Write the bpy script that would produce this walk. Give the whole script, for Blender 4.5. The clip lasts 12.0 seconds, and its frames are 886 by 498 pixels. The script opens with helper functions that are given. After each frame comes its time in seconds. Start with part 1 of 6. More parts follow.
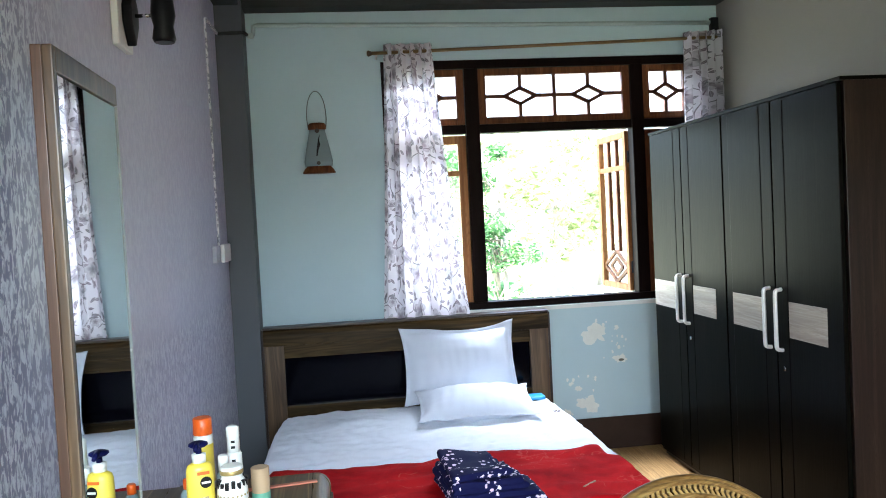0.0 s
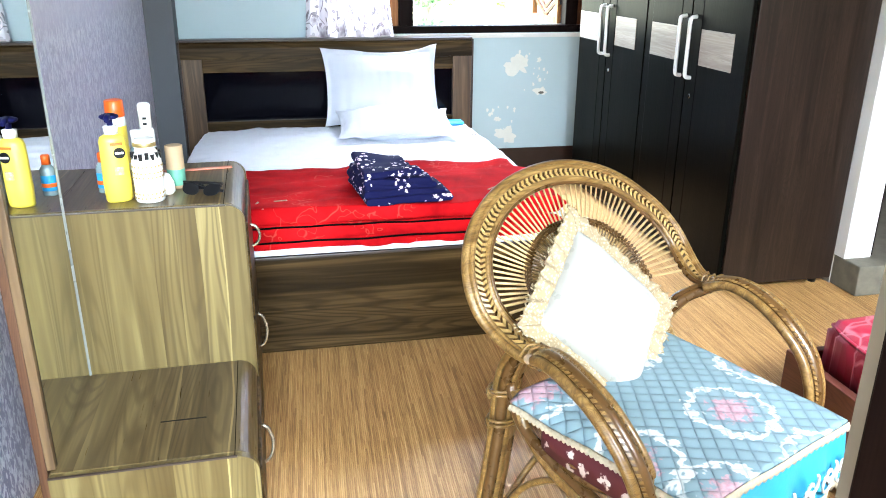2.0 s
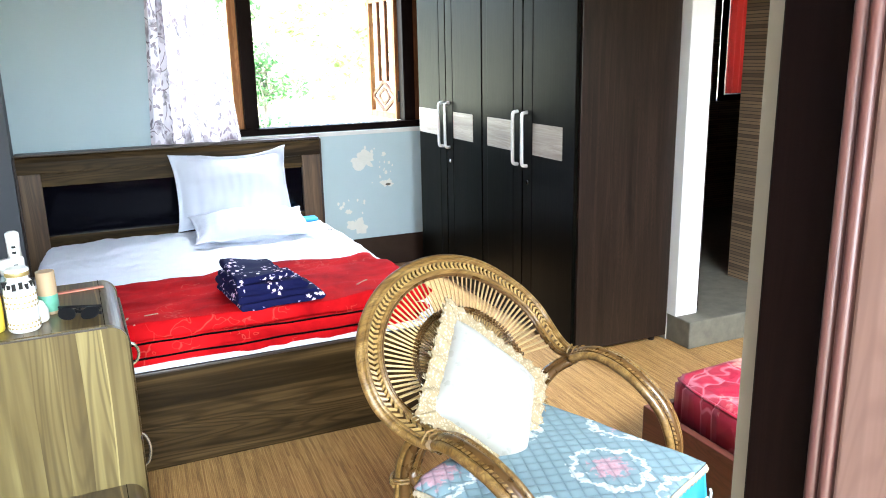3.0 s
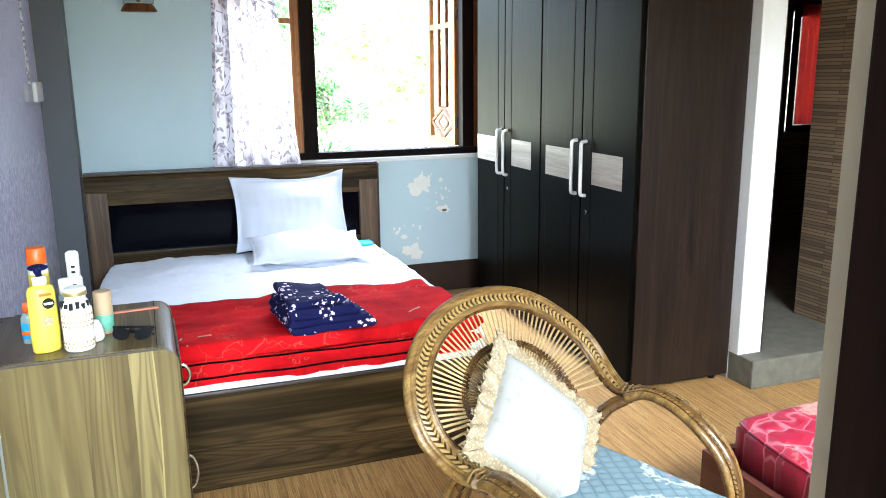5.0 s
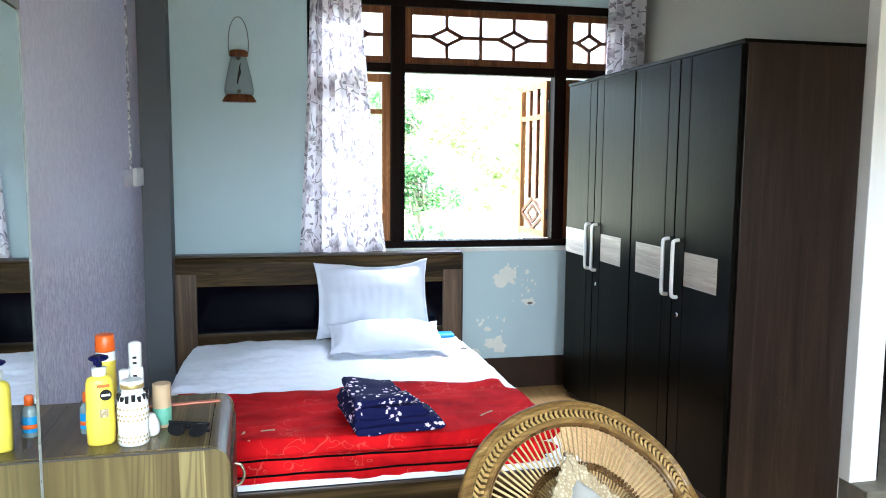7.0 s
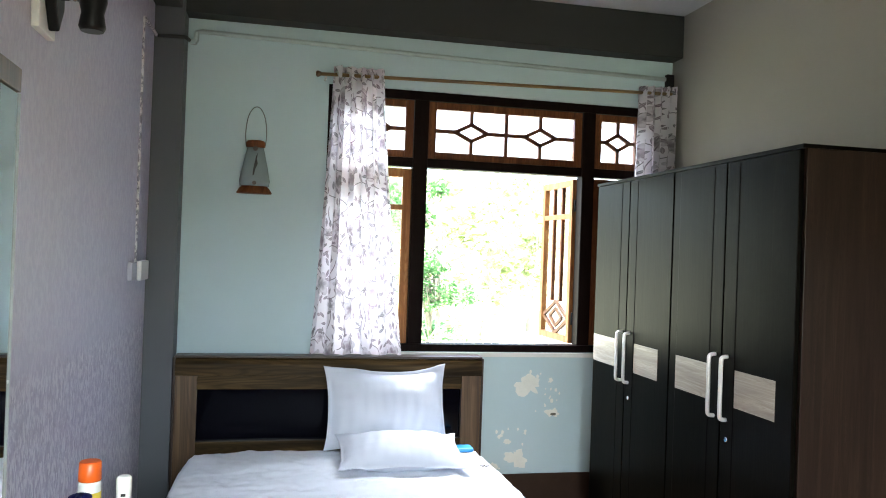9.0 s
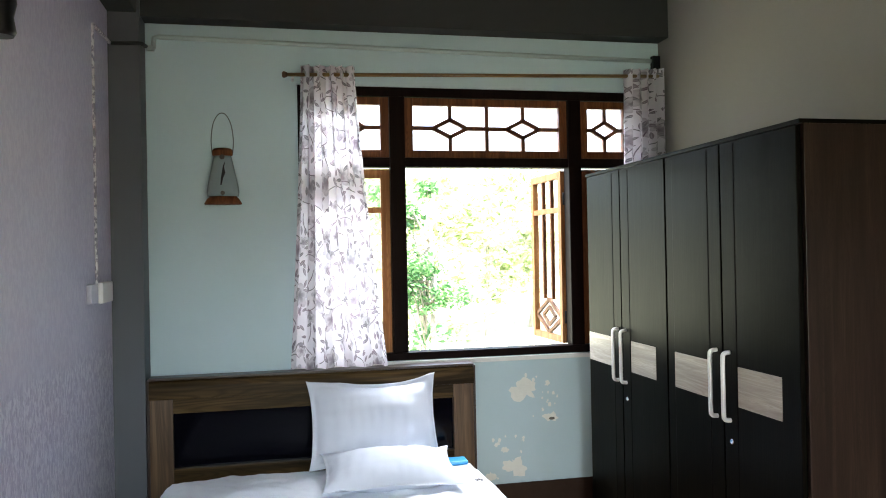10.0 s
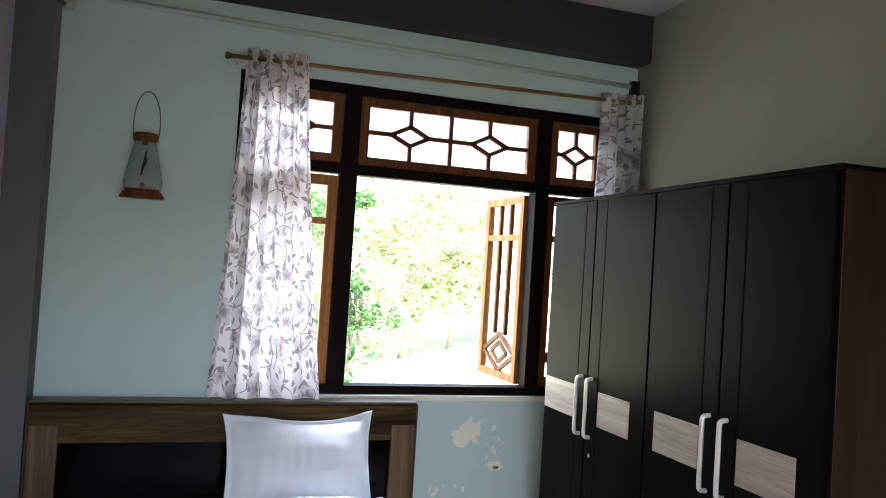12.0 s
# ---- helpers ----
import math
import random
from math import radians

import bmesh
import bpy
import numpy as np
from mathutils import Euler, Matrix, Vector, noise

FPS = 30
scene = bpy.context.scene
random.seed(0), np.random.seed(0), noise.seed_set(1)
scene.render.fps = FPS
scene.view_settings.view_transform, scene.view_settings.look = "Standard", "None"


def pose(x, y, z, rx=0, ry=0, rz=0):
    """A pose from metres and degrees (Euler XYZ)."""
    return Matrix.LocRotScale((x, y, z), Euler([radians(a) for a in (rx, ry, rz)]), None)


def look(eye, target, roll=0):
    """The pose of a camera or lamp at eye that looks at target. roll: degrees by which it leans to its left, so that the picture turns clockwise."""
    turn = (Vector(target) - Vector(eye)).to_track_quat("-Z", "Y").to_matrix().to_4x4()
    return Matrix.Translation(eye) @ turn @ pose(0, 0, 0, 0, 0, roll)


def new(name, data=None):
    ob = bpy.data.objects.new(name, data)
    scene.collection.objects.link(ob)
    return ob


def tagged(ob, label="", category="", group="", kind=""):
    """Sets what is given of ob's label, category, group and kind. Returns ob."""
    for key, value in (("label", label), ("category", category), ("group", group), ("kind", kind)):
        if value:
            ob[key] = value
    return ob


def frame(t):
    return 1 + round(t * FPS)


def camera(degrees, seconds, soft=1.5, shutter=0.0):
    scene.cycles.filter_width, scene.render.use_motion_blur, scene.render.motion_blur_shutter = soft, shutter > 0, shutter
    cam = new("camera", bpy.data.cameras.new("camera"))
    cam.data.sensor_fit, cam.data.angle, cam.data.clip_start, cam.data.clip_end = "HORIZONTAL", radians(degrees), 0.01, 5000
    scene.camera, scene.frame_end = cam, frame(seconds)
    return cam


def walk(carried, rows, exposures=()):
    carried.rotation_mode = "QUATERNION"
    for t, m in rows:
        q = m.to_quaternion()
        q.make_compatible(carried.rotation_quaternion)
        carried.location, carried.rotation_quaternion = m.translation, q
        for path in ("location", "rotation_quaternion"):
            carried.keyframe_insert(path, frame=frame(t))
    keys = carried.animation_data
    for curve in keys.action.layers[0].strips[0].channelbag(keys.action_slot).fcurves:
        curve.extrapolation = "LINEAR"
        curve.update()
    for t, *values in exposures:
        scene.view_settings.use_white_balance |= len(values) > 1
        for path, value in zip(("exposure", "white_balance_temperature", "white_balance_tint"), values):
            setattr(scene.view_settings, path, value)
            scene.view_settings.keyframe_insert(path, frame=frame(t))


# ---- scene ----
cam = camera(59.3, 12.0, soft=1.0)
PATH = [
    (0, (0.128, 0.135, 1.586), (0.372, 2.118, 1.511), -2.9),
    (0.5, (0.13, 0.116, 1.57), (0.359, 2.087, 1.324), -2.1),
    (1, (0.112, 0.134, 1.434), (0.389, 2.028, 0.852), 0.6),
    (1.5, (0.117, 0.108, 1.413), (0.489, 1.948, 0.725), 2.0),
    (2, (0.171, 0.012, 1.416), (0.551, 1.85, 0.727), 0.4),
    (2.5, (0.161, -0.046, 1.436), (0.647, 1.8, 0.84), -0.7),
    (3, (0.027, -0.084, 1.503), (0.809, 1.69, 1.012), -1.2),
    (3.2, (-0.016, -0.087, 1.505), (0.832, 1.664, 1.044), -0.9),
    (4.8, (0.013, -0.071, 1.512), (0.729, 1.744, 1.072), -1.0),
    (5, (0.054, -0.045, 1.51), (0.708, 1.796, 1.082), -0.6),
    (5.5, (0.131, -0.019, 1.522), (0.613, 1.887, 1.153), -0.0),
    (6, (0.156, -0.015, 1.543), (0.52, 1.926, 1.227), 0.1),
    (6.5, (0.186, 0.008, 1.538), (0.529, 1.96, 1.271), 0.2),
    (6.7, (0.185, 0.024, 1.54), (0.563, 1.972, 1.295), 0.3),
    (8.3, (0.020, 0.252, 1.592), (0.507, 2.189, 1.487), 0.4),
    (8.5, (0.019, 0.270, 1.593), (0.503, 2.209, 1.523), 0.5),
    (9, (0.116, 0.371, 1.599), (0.537, 2.326, 1.612), 2.0),
    (9.5, (0.234, 0.503, 1.652), (0.592, 2.471, 1.663), 0.3),
    (10, (0.278, 0.576, 1.621), (0.692, 2.532, 1.631), -1.1),
    (10.5, (0.145, 0.730, 1.682), (0.511, 2.694, 1.790), -0.3),
    (11, (0.062, 0.858, 1.679), (0.317, 2.840, 1.774), -0.3),
    (11.5, (0.071, 0.968, 1.658), (0.472, 2.927, 1.697), 0.4),
    (12, (0.196, 1.121, 1.669), (0.823, 3.020, 1.721), 3.6),
]
walk(cam, [(t, look(eye, target, roll)) for t, eye, target, roll in PATH],
     exposures=[(0, 3.6, 5950, 9), (0.6, 3.82, 6000, 9), (1.2, 4.24, 6150, 10), (1.6, 4.46, 6150, 10), (2.0, 4.44, 6150, 10), (2.5, 4.58, 6150, 11), (3.0, 4.3, 6150, 10), (5.5, 4.16, 5950, 9),
                (6.7, 3.95, 5850, 8), (8.5, 3.78, 6300, 9), (10.5, 3.38, 6600, 10), (12.0, 3.16, 6600, 13)])

# ---- world, sun, large lights ----
world = bpy.data.worlds.new("sky")
scene.world = world
world.use_nodes = True
wn = world.node_tree.nodes
sky = wn.new("ShaderNodeTexSky")
sky.sky_type = "NISHITA"
sky.sun_disc = False
sky.sun_elevation, sky.sun_rotation = radians(58), radians(215)
sky.dust_density = 3.0
wn["Background"].inputs["Strength"].default_value = 0.15
world.node_tree.links.new(sky.outputs[0], wn["Background"].inputs["Color"])


def lamp(name, kind, energy, m, color, sx=0.1, sy=0.1, angle=0.0):
    data = bpy.data.lights.new(name, kind)
    data.energy, data.color = energy, color
    if kind == "AREA":
        data.shape, data.size, data.size_y, data.spread = "RECTANGLE", sx, sy, radians(125)
    if kind == "SUN":
        data.angle = angle
    ob = new(name, data)
    ob.matrix_world = m
    return ob


lamp("sun", "SUN", 5.0, look((-6.0, -8.5, 12.4), (0, 0, 0)), (1.0, 0.95, 0.86), angle=radians(0.6))
# added daylight lamps behind the walker: outside the south window, at the porch front
lamp("south_window_daylight", "AREA", 13.0, look((2.2, -0.60, 2.60), (2.0, 2.2, 0.0)), (0.92, 0.97, 1.0), 1.8, 0.8)
lamp("porch_daylight", "AREA", 13.0, look((0.3, -2.35, 2.55), (0.2, 2.0, 0.3)), (0.83, 0.95, 1.0), 2.4, 0.9)
# added lamp: sky over the garden, through the upper part of the north window
lamp("north_sky_daylight", "AREA", 28.0, look((1.3, 6.1, 3.45), (0.9, 4.0, 0.6)), (0.90, 0.95, 1.0), 2.2, 1.0)

# ---- building helpers ----


def part(name, bm, material, parent, label=""):
    me = bpy.data.meshes.new(name)
    bm.normal_update()
    bm.to_mesh(me)
    bm.free()
    for m in material if isinstance(material, (list, tuple)) else [material]:
        me.materials.append(m)
    ob = new(name, me)
    ob.parent = parent
    if label:
        ob["label"] = label
    return ob


def thing(name, label, category, m=None, group="", kind=""):
    ob = new(name)
    ob.empty_display_size = 0.1
    if m is not None:
        ob.matrix_world = m
    return tagged(ob, label, category, group, kind)


def solid(name, bm, material, label, category, m=None, group="", kind=""):
    ob = part(name, bm, material, None)
    if m is not None:
        ob.matrix_world = m
    return tagged(ob, label, category, group, kind)


def smooth(bm, flag=True):
    for f in bm.faces:
        f.smooth = flag
    return bm


def box(x0, x1, y0, y1, z0, z1, bevel=0.0, bm=None, seg=2):
    b = bmesh.new()
    bmesh.ops.create_cube(b, size=1)
    for v in b.verts:
        v.co = Vector(((x0 + x1) / 2 + v.co.x * (x1 - x0), (y0 + y1) / 2 + v.co.y * (y1 - y0), (z0 + z1) / 2 + v.co.z * (z1 - z0)))
    if bevel:
        bmesh.ops.bevel(b, geom=b.edges[:], offset=bevel, segments=seg, affect="EDGES", profile=0.6)
    return merge(bm, b)


def merge(bm, b):
    if bm is None:
        return b
    me = bpy.data.meshes.new("tmp")
    b.to_mesh(me)
    b.free()
    bm.from_mesh(me)
    bpy.data.meshes.remove(me)
    return bm


def tube(points, radius, sides=8, closed=False, bm=None, flat=1.0):
    """A swept round bar; radius is one number or one per point."""
    b = bm or bmesh.new()
    pts = [Vector(p) for p in points]
    n = len(pts)
    rad = radius if isinstance(radius, (list, tuple)) else [radius] * n
    rings, up = [], None
    for i, p in enumerate(pts):
        d = (pts[(i + 1) % n] - pts[i - 1]) if closed or 0 < i < n - 1 else (pts[1] - pts[0] if i == 0 else pts[-1] - pts[-2])
        d.normalize()
        if up is None:
            up = d.orthogonal().normalized()
        up = (up - d * up.dot(d)).normalized()
        side = d.cross(up)
        rings.append([b.verts.new(p + rad[i] * (math.cos(a) * up + flat * math.sin(a) * side)) for a in [2 * math.pi * k / sides for k in range(sides)]])
    for i in range(n if closed else n - 1):
        r0, r1 = rings[i], rings[(i + 1) % n]
        for k in range(sides):
            f = b.faces.new((r0[k], r0[(k + 1) % sides], r1[(k + 1) % sides], r1[k]))
            f.smooth = True
    if not closed:
        b.faces.new(list(reversed(rings[0])))
        b.faces.new(rings[-1])
    return b


def lathe(profile, sides=24, cx=0.0, cy=0.0, sx=1.0, sy=1.0, bm=None):
    """A turned body from (radius, height) pairs, closed at both ends."""
    b = bm or bmesh.new()
    rings = [[b.verts.new((cx + sx * r * math.cos(2 * math.pi * k / sides), cy + sy * r * math.sin(2 * math.pi * k / sides), z)) for k in range(sides)] for r, z in profile]
    for r0, r1 in zip(rings, rings[1:]):
        for k in range(sides):
            f = b.faces.new((r0[k], r0[(k + 1) % sides], r1[(k + 1) % sides], r1[k]))
            f.smooth = True
    b.faces.new(list(reversed(rings[0])))
    b.faces.new(rings[-1])
    return b


def grid(nx, ny, fn, bm=None, thick=0.0):
    """A smooth sheet: fn(u, v) gives a point, u and v from 0 to 1. thick: a second skin along -z of the sheet."""
    b = bm or bmesh.new()
    vs = [[b.verts.new(fn(i / nx, j / ny)) for j in range(ny + 1)] for i in range(nx + 1)]
    fs = [b.faces.new((vs[i][j], vs[i + 1][j], vs[i + 1][j + 1], vs[i][j + 1])) for i in range(nx) for j in range(ny)]
    for f in fs:
        f.smooth = True
    if thick:
        b.normal_update()
        bmesh.ops.solidify(b, geom=fs, thickness=thick)
    return b


def spline(points, steps=6, closed=False):
    """A Catmull-Rom line through the points."""
    p = [Vector(q) for q in points]
    n = len(p)
    out = []
    for i in range(n if closed else n - 1):
        a, b_, c, d = (p[(i - 1) % n], p[i], p[(i + 1) % n], p[(i + 2) % n]) if closed else (p[max(i - 1, 0)], p[i], p[i + 1], p[min(i + 2, n - 1)])
        for k in range(steps):
            t = k / steps
            out.append(0.5 * (2 * b_ + (c - a) * t + (2 * a - 5 * b_ + 4 * c - d) * t * t + (3 * b_ - a - 3 * c + d) * t ** 3))
    if not closed:
        out.append(p[-1])
    return out


def prism(outline, depth, m=None, bm=None, bevel=0.0):
    """An outline in x, y pushed out along z by depth; m places it."""
    b = bmesh.new()
    f = b.faces.new([b.verts.new((x, y, 0)) for x, y in outline])
    r = bmesh.ops.extrude_face_region(b, geom=[f])
    for v in r["geom"]:
        if isinstance(v, bmesh.types.BMVert):
            v.co.z += depth
    bmesh.ops.recalc_face_normals(b, faces=b.faces[:])
    if bevel:
        bmesh.ops.bevel(b, geom=[e for e in b.edges], offset=bevel, segments=2, affect="EDGES", profile=0.6)
    if m is not None:
        b.transform(m)
    return merge(bm, b)


# ---- materials ----


class Nodes:
    def __init__(self, name):
        self.mat = bpy.data.materials.new(name)
        self.mat.use_nodes = True
        self.tree = self.mat.node_tree
        self.bsdf = self.tree.nodes["Principled BSDF"]

    def add(self, kind, **values):
        n = self.tree.nodes.new(kind)
        for key, value in values.items():
            if key in n.inputs:
                n.inputs[key].default_value = value
        return n

    def link(self, a, b):
        self.tree.links.new(a, b)

    def coords(self, scale=(1, 1, 1), rot=(0, 0, 0), where="Object"):
        c, m = self.add("ShaderNodeTexCoord"), self.add("ShaderNodeMapping")
        m.inputs["Scale"].default_value, m.inputs["Rotation"].default_value = scale, [radians(a) for a in rot]
        self.link(c.outputs[where], m.inputs[0])
        return m.outputs[0]

    def noise(self, vec, scale, detail=4, rough=0.55, distort=0.0):
        n = self.add("ShaderNodeTexNoise", Scale=scale, Detail=detail, Roughness=rough, Distortion=distort)
        self.link(vec, n.inputs["Vector"])
        return n.outputs["Fac"]

    def ramp(self, fac, stops, hard=False):
        r = self.add("ShaderNodeValToRGB")
        e = r.color_ramp.elements
        while len(e) < len(stops):
            e.new(0.5)
        for k, (at, c) in enumerate(stops):
            e[k].position, e[k].color = at, (*c, 1) if len(c) == 3 else c
        if hard:
            r.color_ramp.interpolation = "CONSTANT"
        self.link(fac, r.inputs[0])
        return r.outputs[0]

    def mix(self, fac, a, b, how="MIX"):
        m = self.tree.nodes.new("ShaderNodeMix")
        m.data_type, m.blend_type = "RGBA", how
        for sock, v in ((m.inputs[0], fac), (m.inputs[6], a), (m.inputs[7], b)):
            if isinstance(v, bpy.types.NodeSocket):
                self.link(v, sock)
            else:
                sock.default_value = v if isinstance(v, (int, float)) else (*v, 1)
        return m.outputs[2]

    def math(self, op, a, b=0.0):
        m = self.tree.nodes.new("ShaderNodeMath")
        m.operation = op
        for sock, v in ((m.inputs[0], a), (m.inputs[1], b)):
            if isinstance(v, bpy.types.NodeSocket):
                self.link(v, sock)
            else:
                sock.default_value = v
        return m.outputs[0]

    def bump(self, height, strength, distance=0.002):
        b = self.add("ShaderNodeBump", Strength=strength, Distance=distance)
        self.link(height, b.inputs["Height"])
        self.link(b.outputs[0], self.bsdf.inputs["Normal"])

    def set(self, color=None, rough=None, metal=0.0, **more):
        for key, v in (("Base Color", color), ("Roughness", rough), ("Metallic", metal), *more.items()):
            if v is None:
                continue
            if isinstance(v, bpy.types.NodeSocket):
                self.link(v, self.bsdf.inputs[key])
            else:
                self.bsdf.inputs[key].default_value = (*v, 1) if isinstance(v, tuple) and len(v) == 3 else v
        return self.mat


def shade(c, k):
    return tuple(min(1.0, x * k) for x in c)


def plain(name, color, rough=0.5, metal=0.0, var=0.12, scale=6, bump=0.15, bscale=90, **more):
    """A surface of one paint or stuff, with blotches, fine grain and relief."""
    n = Nodes(name)
    v = n.coords()
    big, fine = n.noise(v, scale, 3), n.noise(v, bscale, 4)
    c = n.mix(n.math("MULTIPLY", big, 1.0), shade(color, 1 - var), shade(color, 1 + var))
    c = n.mix(n.math("MULTIPLY", fine, 0.25), c, shade(color, 0.8))
    if bump:
        n.bump(fine, bump)
    r = n.math("ADD", n.math("MULTIPLY", big, 0.15), rough - 0.07)
    return n.set(c, r, metal, **more)


def wood(name, stops, axis="x", rough=0.4, scale=1.0, rot=(0, 0, 0), bump=0.15, spec=0.5, band=1.0, plank=0.0):
    """Straight grain along an axis, with wide bands, contour figure, fine pores and a few dark veins; plank: width of veneer strips across x."""
    n = Nodes(name)
    tone = None
    if plank:
        src, sep, add = n.add("ShaderNodeTexCoord"), n.add("ShaderNodeSeparateXYZ"), n.add("ShaderNodeVectorMath")
        n.link(src.outputs["Object"], sep.inputs[0])
        pos = n.math("DIVIDE", n.math("ADD", sep.outputs[0], n.math("MULTIPLY", n.noise(src.outputs["Object"], 1.1, 1), 0.06)), plank)
        idx = n.math("FLOOR", pos)
        wn_ = n.add("ShaderNodeTexWhiteNoise")
        wn_.noise_dimensions = "1D"
        n.link(idx, wn_.inputs["W"])
        tone, seam = wn_.outputs["Value"], n.math("LESS_THAN", n.math("FRACT", pos), 0.07)
        comb = n.add("ShaderNodeCombineXYZ")
        n.link(n.math("MULTIPLY", idx, 3.71), comb.inputs[2])
        n.link(n.math("MULTIPLY", idx, 2.13), comb.inputs[1])
        n.link(src.outputs["Object"], add.inputs[0])
        n.link(comb.outputs[0], add.inputs[1])

    def co(k):
        if not plank:
            return n.coords(k, rot)
        m = n.add("ShaderNodeMapping")
        m.inputs["Scale"].default_value = k
        n.link(add.outputs[0], m.inputs[0])
        return m.outputs[0]
    k = {"x": (0.7, 13, 13), "y": (13, 0.7, 13), "z": (13, 13, 0.7)}[axis]
    v = co(tuple(a * scale for a in k))
    k2 = {"x": (6, 160, 160), "y": (160, 6, 160), "z": (160, 160, 6)}[axis]
    f = co(k2)
    wide = n.noise(v, band, 3, 0.6, 0.8)
    fine = n.noise(f, 1.0, 3)
    c = n.ramp(wide, stops)
    k3 = {"x": (0.35, 34, 34), "y": (34, 0.35, 34), "z": (34, 34, 0.35)}[axis]
    vein = n.noise(co(k3), 1.0, 2, 0.5, 0.4)
    c = n.mix(n.ramp(vein, [(0.28, (0.55, 0.55, 0.55)), (0.42, (0, 0, 0))]), c, shade(stops[0][1], 0.8))
    c = n.mix(n.ramp(vein, [(0.62, (0, 0, 0)), (0.74, (0.45, 0.45, 0.45))]), c, shade(stops[-1][1], 1.1))
    k4 = {"x": (0.55, 6.5, 6.5), "y": (6.5, 0.55, 6.5), "z": (6.5, 6.5, 0.55)}[axis]
    ring = n.noise(co(tuple(a * scale for a in k4)), 1.0, 2, 0.4, 0.25)
    ring = n.math("SINE", n.math("MULTIPLY", ring, 170.0))
    c = n.mix(n.ramp(ring, [(0.0, (0, 0, 0)), (1.0, (0.5, 0.5, 0.5))]), c, shade(stops[0][1], 1.0))
    if plank:
        c = n.mix(n.math("MULTIPLY", tone, 0.55), c, shade(stops[2][1], 0.62))
        c = n.mix(n.math("MULTIPLY", n.math("MULTIPLY", seam, n.math("GREATER_THAN", tone, 0.55)), 0.7), c, shade(stops[-1][1], 1.25))
    c = n.mix(n.math("MULTIPLY", fine, 0.30), c, shade(stops[0][1], 0.7))
    n.bump(fine, bump, 0.001)
    return n.set(c, n.math("ADD", n.math("MULTIPLY", fine, 0.15), rough - 0.07), **{"Specular IOR Level": spec})


def lilac_wallpaper():
    """Lilac paper with silvery upright flecks; the dado below 1.19 m is the more worn, and by the door the flecks are
    stronger over a darker ground.
    """
    n = Nodes("lilac_wallpaper")
    v = n.coords((1, 1, 0.45))
    src, sep = n.add("ShaderNodeTexCoord"), n.add("ShaderNodeSeparateXYZ")
    n.link(src.outputs["Object"], sep.inputs[0])
    blot, fleck = n.noise(v, 56, 4, 0.6, 0.9), n.noise(n.coords((1, 1, 0.3)), 95, 3, 0.6)
    big, fine = n.noise(v, 1.6, 3), n.noise(v, 260, 3)
    ragged = n.math("ADD", sep.outputs[2], n.math("MULTIPLY", n.noise(n.coords(), 7, 2), 0.05))
    dado = n.ramp(n.math("MULTIPLY", ragged, 0.5), [(0.588, (1, 1, 1)), (0.622, (0, 0, 0))])
    near = n.ramp(n.math("MULTIPLY", sep.outputs[1], 0.25), [(0.47, (1, 1, 1)), (0.60, (0, 0, 0))])
    # fleck strength: the worn dado and the stretch by the door
    worn = n.math("MAXIMUM", n.math("MULTIPLY", dado, 0.7), near)
    amount = n.math("ADD", n.math("MULTIPLY", worn, 0.84), 0.10)
    mask = n.ramp(blot, [(0.47, (0, 0, 0)), (0.54, (1, 1, 1))])
    c = n.mix(n.math("MULTIPLY", mask, amount), n.mix(n.math("MAXIMUM", near, n.math("MULTIPLY", dado, 0.14)), (0.50, 0.475, 0.60), (0.13, 0.12, 0.24)), (0.80, 0.81, 0.86))
    c = n.mix(n.math("MULTIPLY", n.ramp(fleck, [(0.50, (0, 0, 0)), (0.62, (1, 1, 1))]), n.math("MULTIPLY", amount, 0.65)), c, (0.15, 0.14, 0.24))
    c = n.mix(n.math("MULTIPLY", big, 0.4), c, (0.54, 0.53, 0.61))
    c = n.mix(n.math("MULTIPLY", fine, 0.25), c, (0.37, 0.36, 0.44))
    n.bump(blot, 0.3, 0.002)
    return n.set(c, n.ramp(blot, [(0.42, (0.50, 0.50, 0.50)), (0.58, (0.30, 0.30, 0.30))]), **{"Specular IOR Level": 0.6})


def mint_paint():
    n = Nodes("mint_wall_paint")
    v = n.coords()
    big, mid, fine = n.noise(v, 1.3, 3), n.noise(v, 9, 5), n.noise(v, 120, 3)
    c = n.mix(big, (0.42, 0.54, 0.58), (0.47, 0.595, 0.625))
    c = n.mix(n.math("MULTIPLY", mid, 0.3), c, (0.38, 0.505, 0.545))
    n.bump(fine, 0.12, 0.001)
    return n.set(c, 0.55)


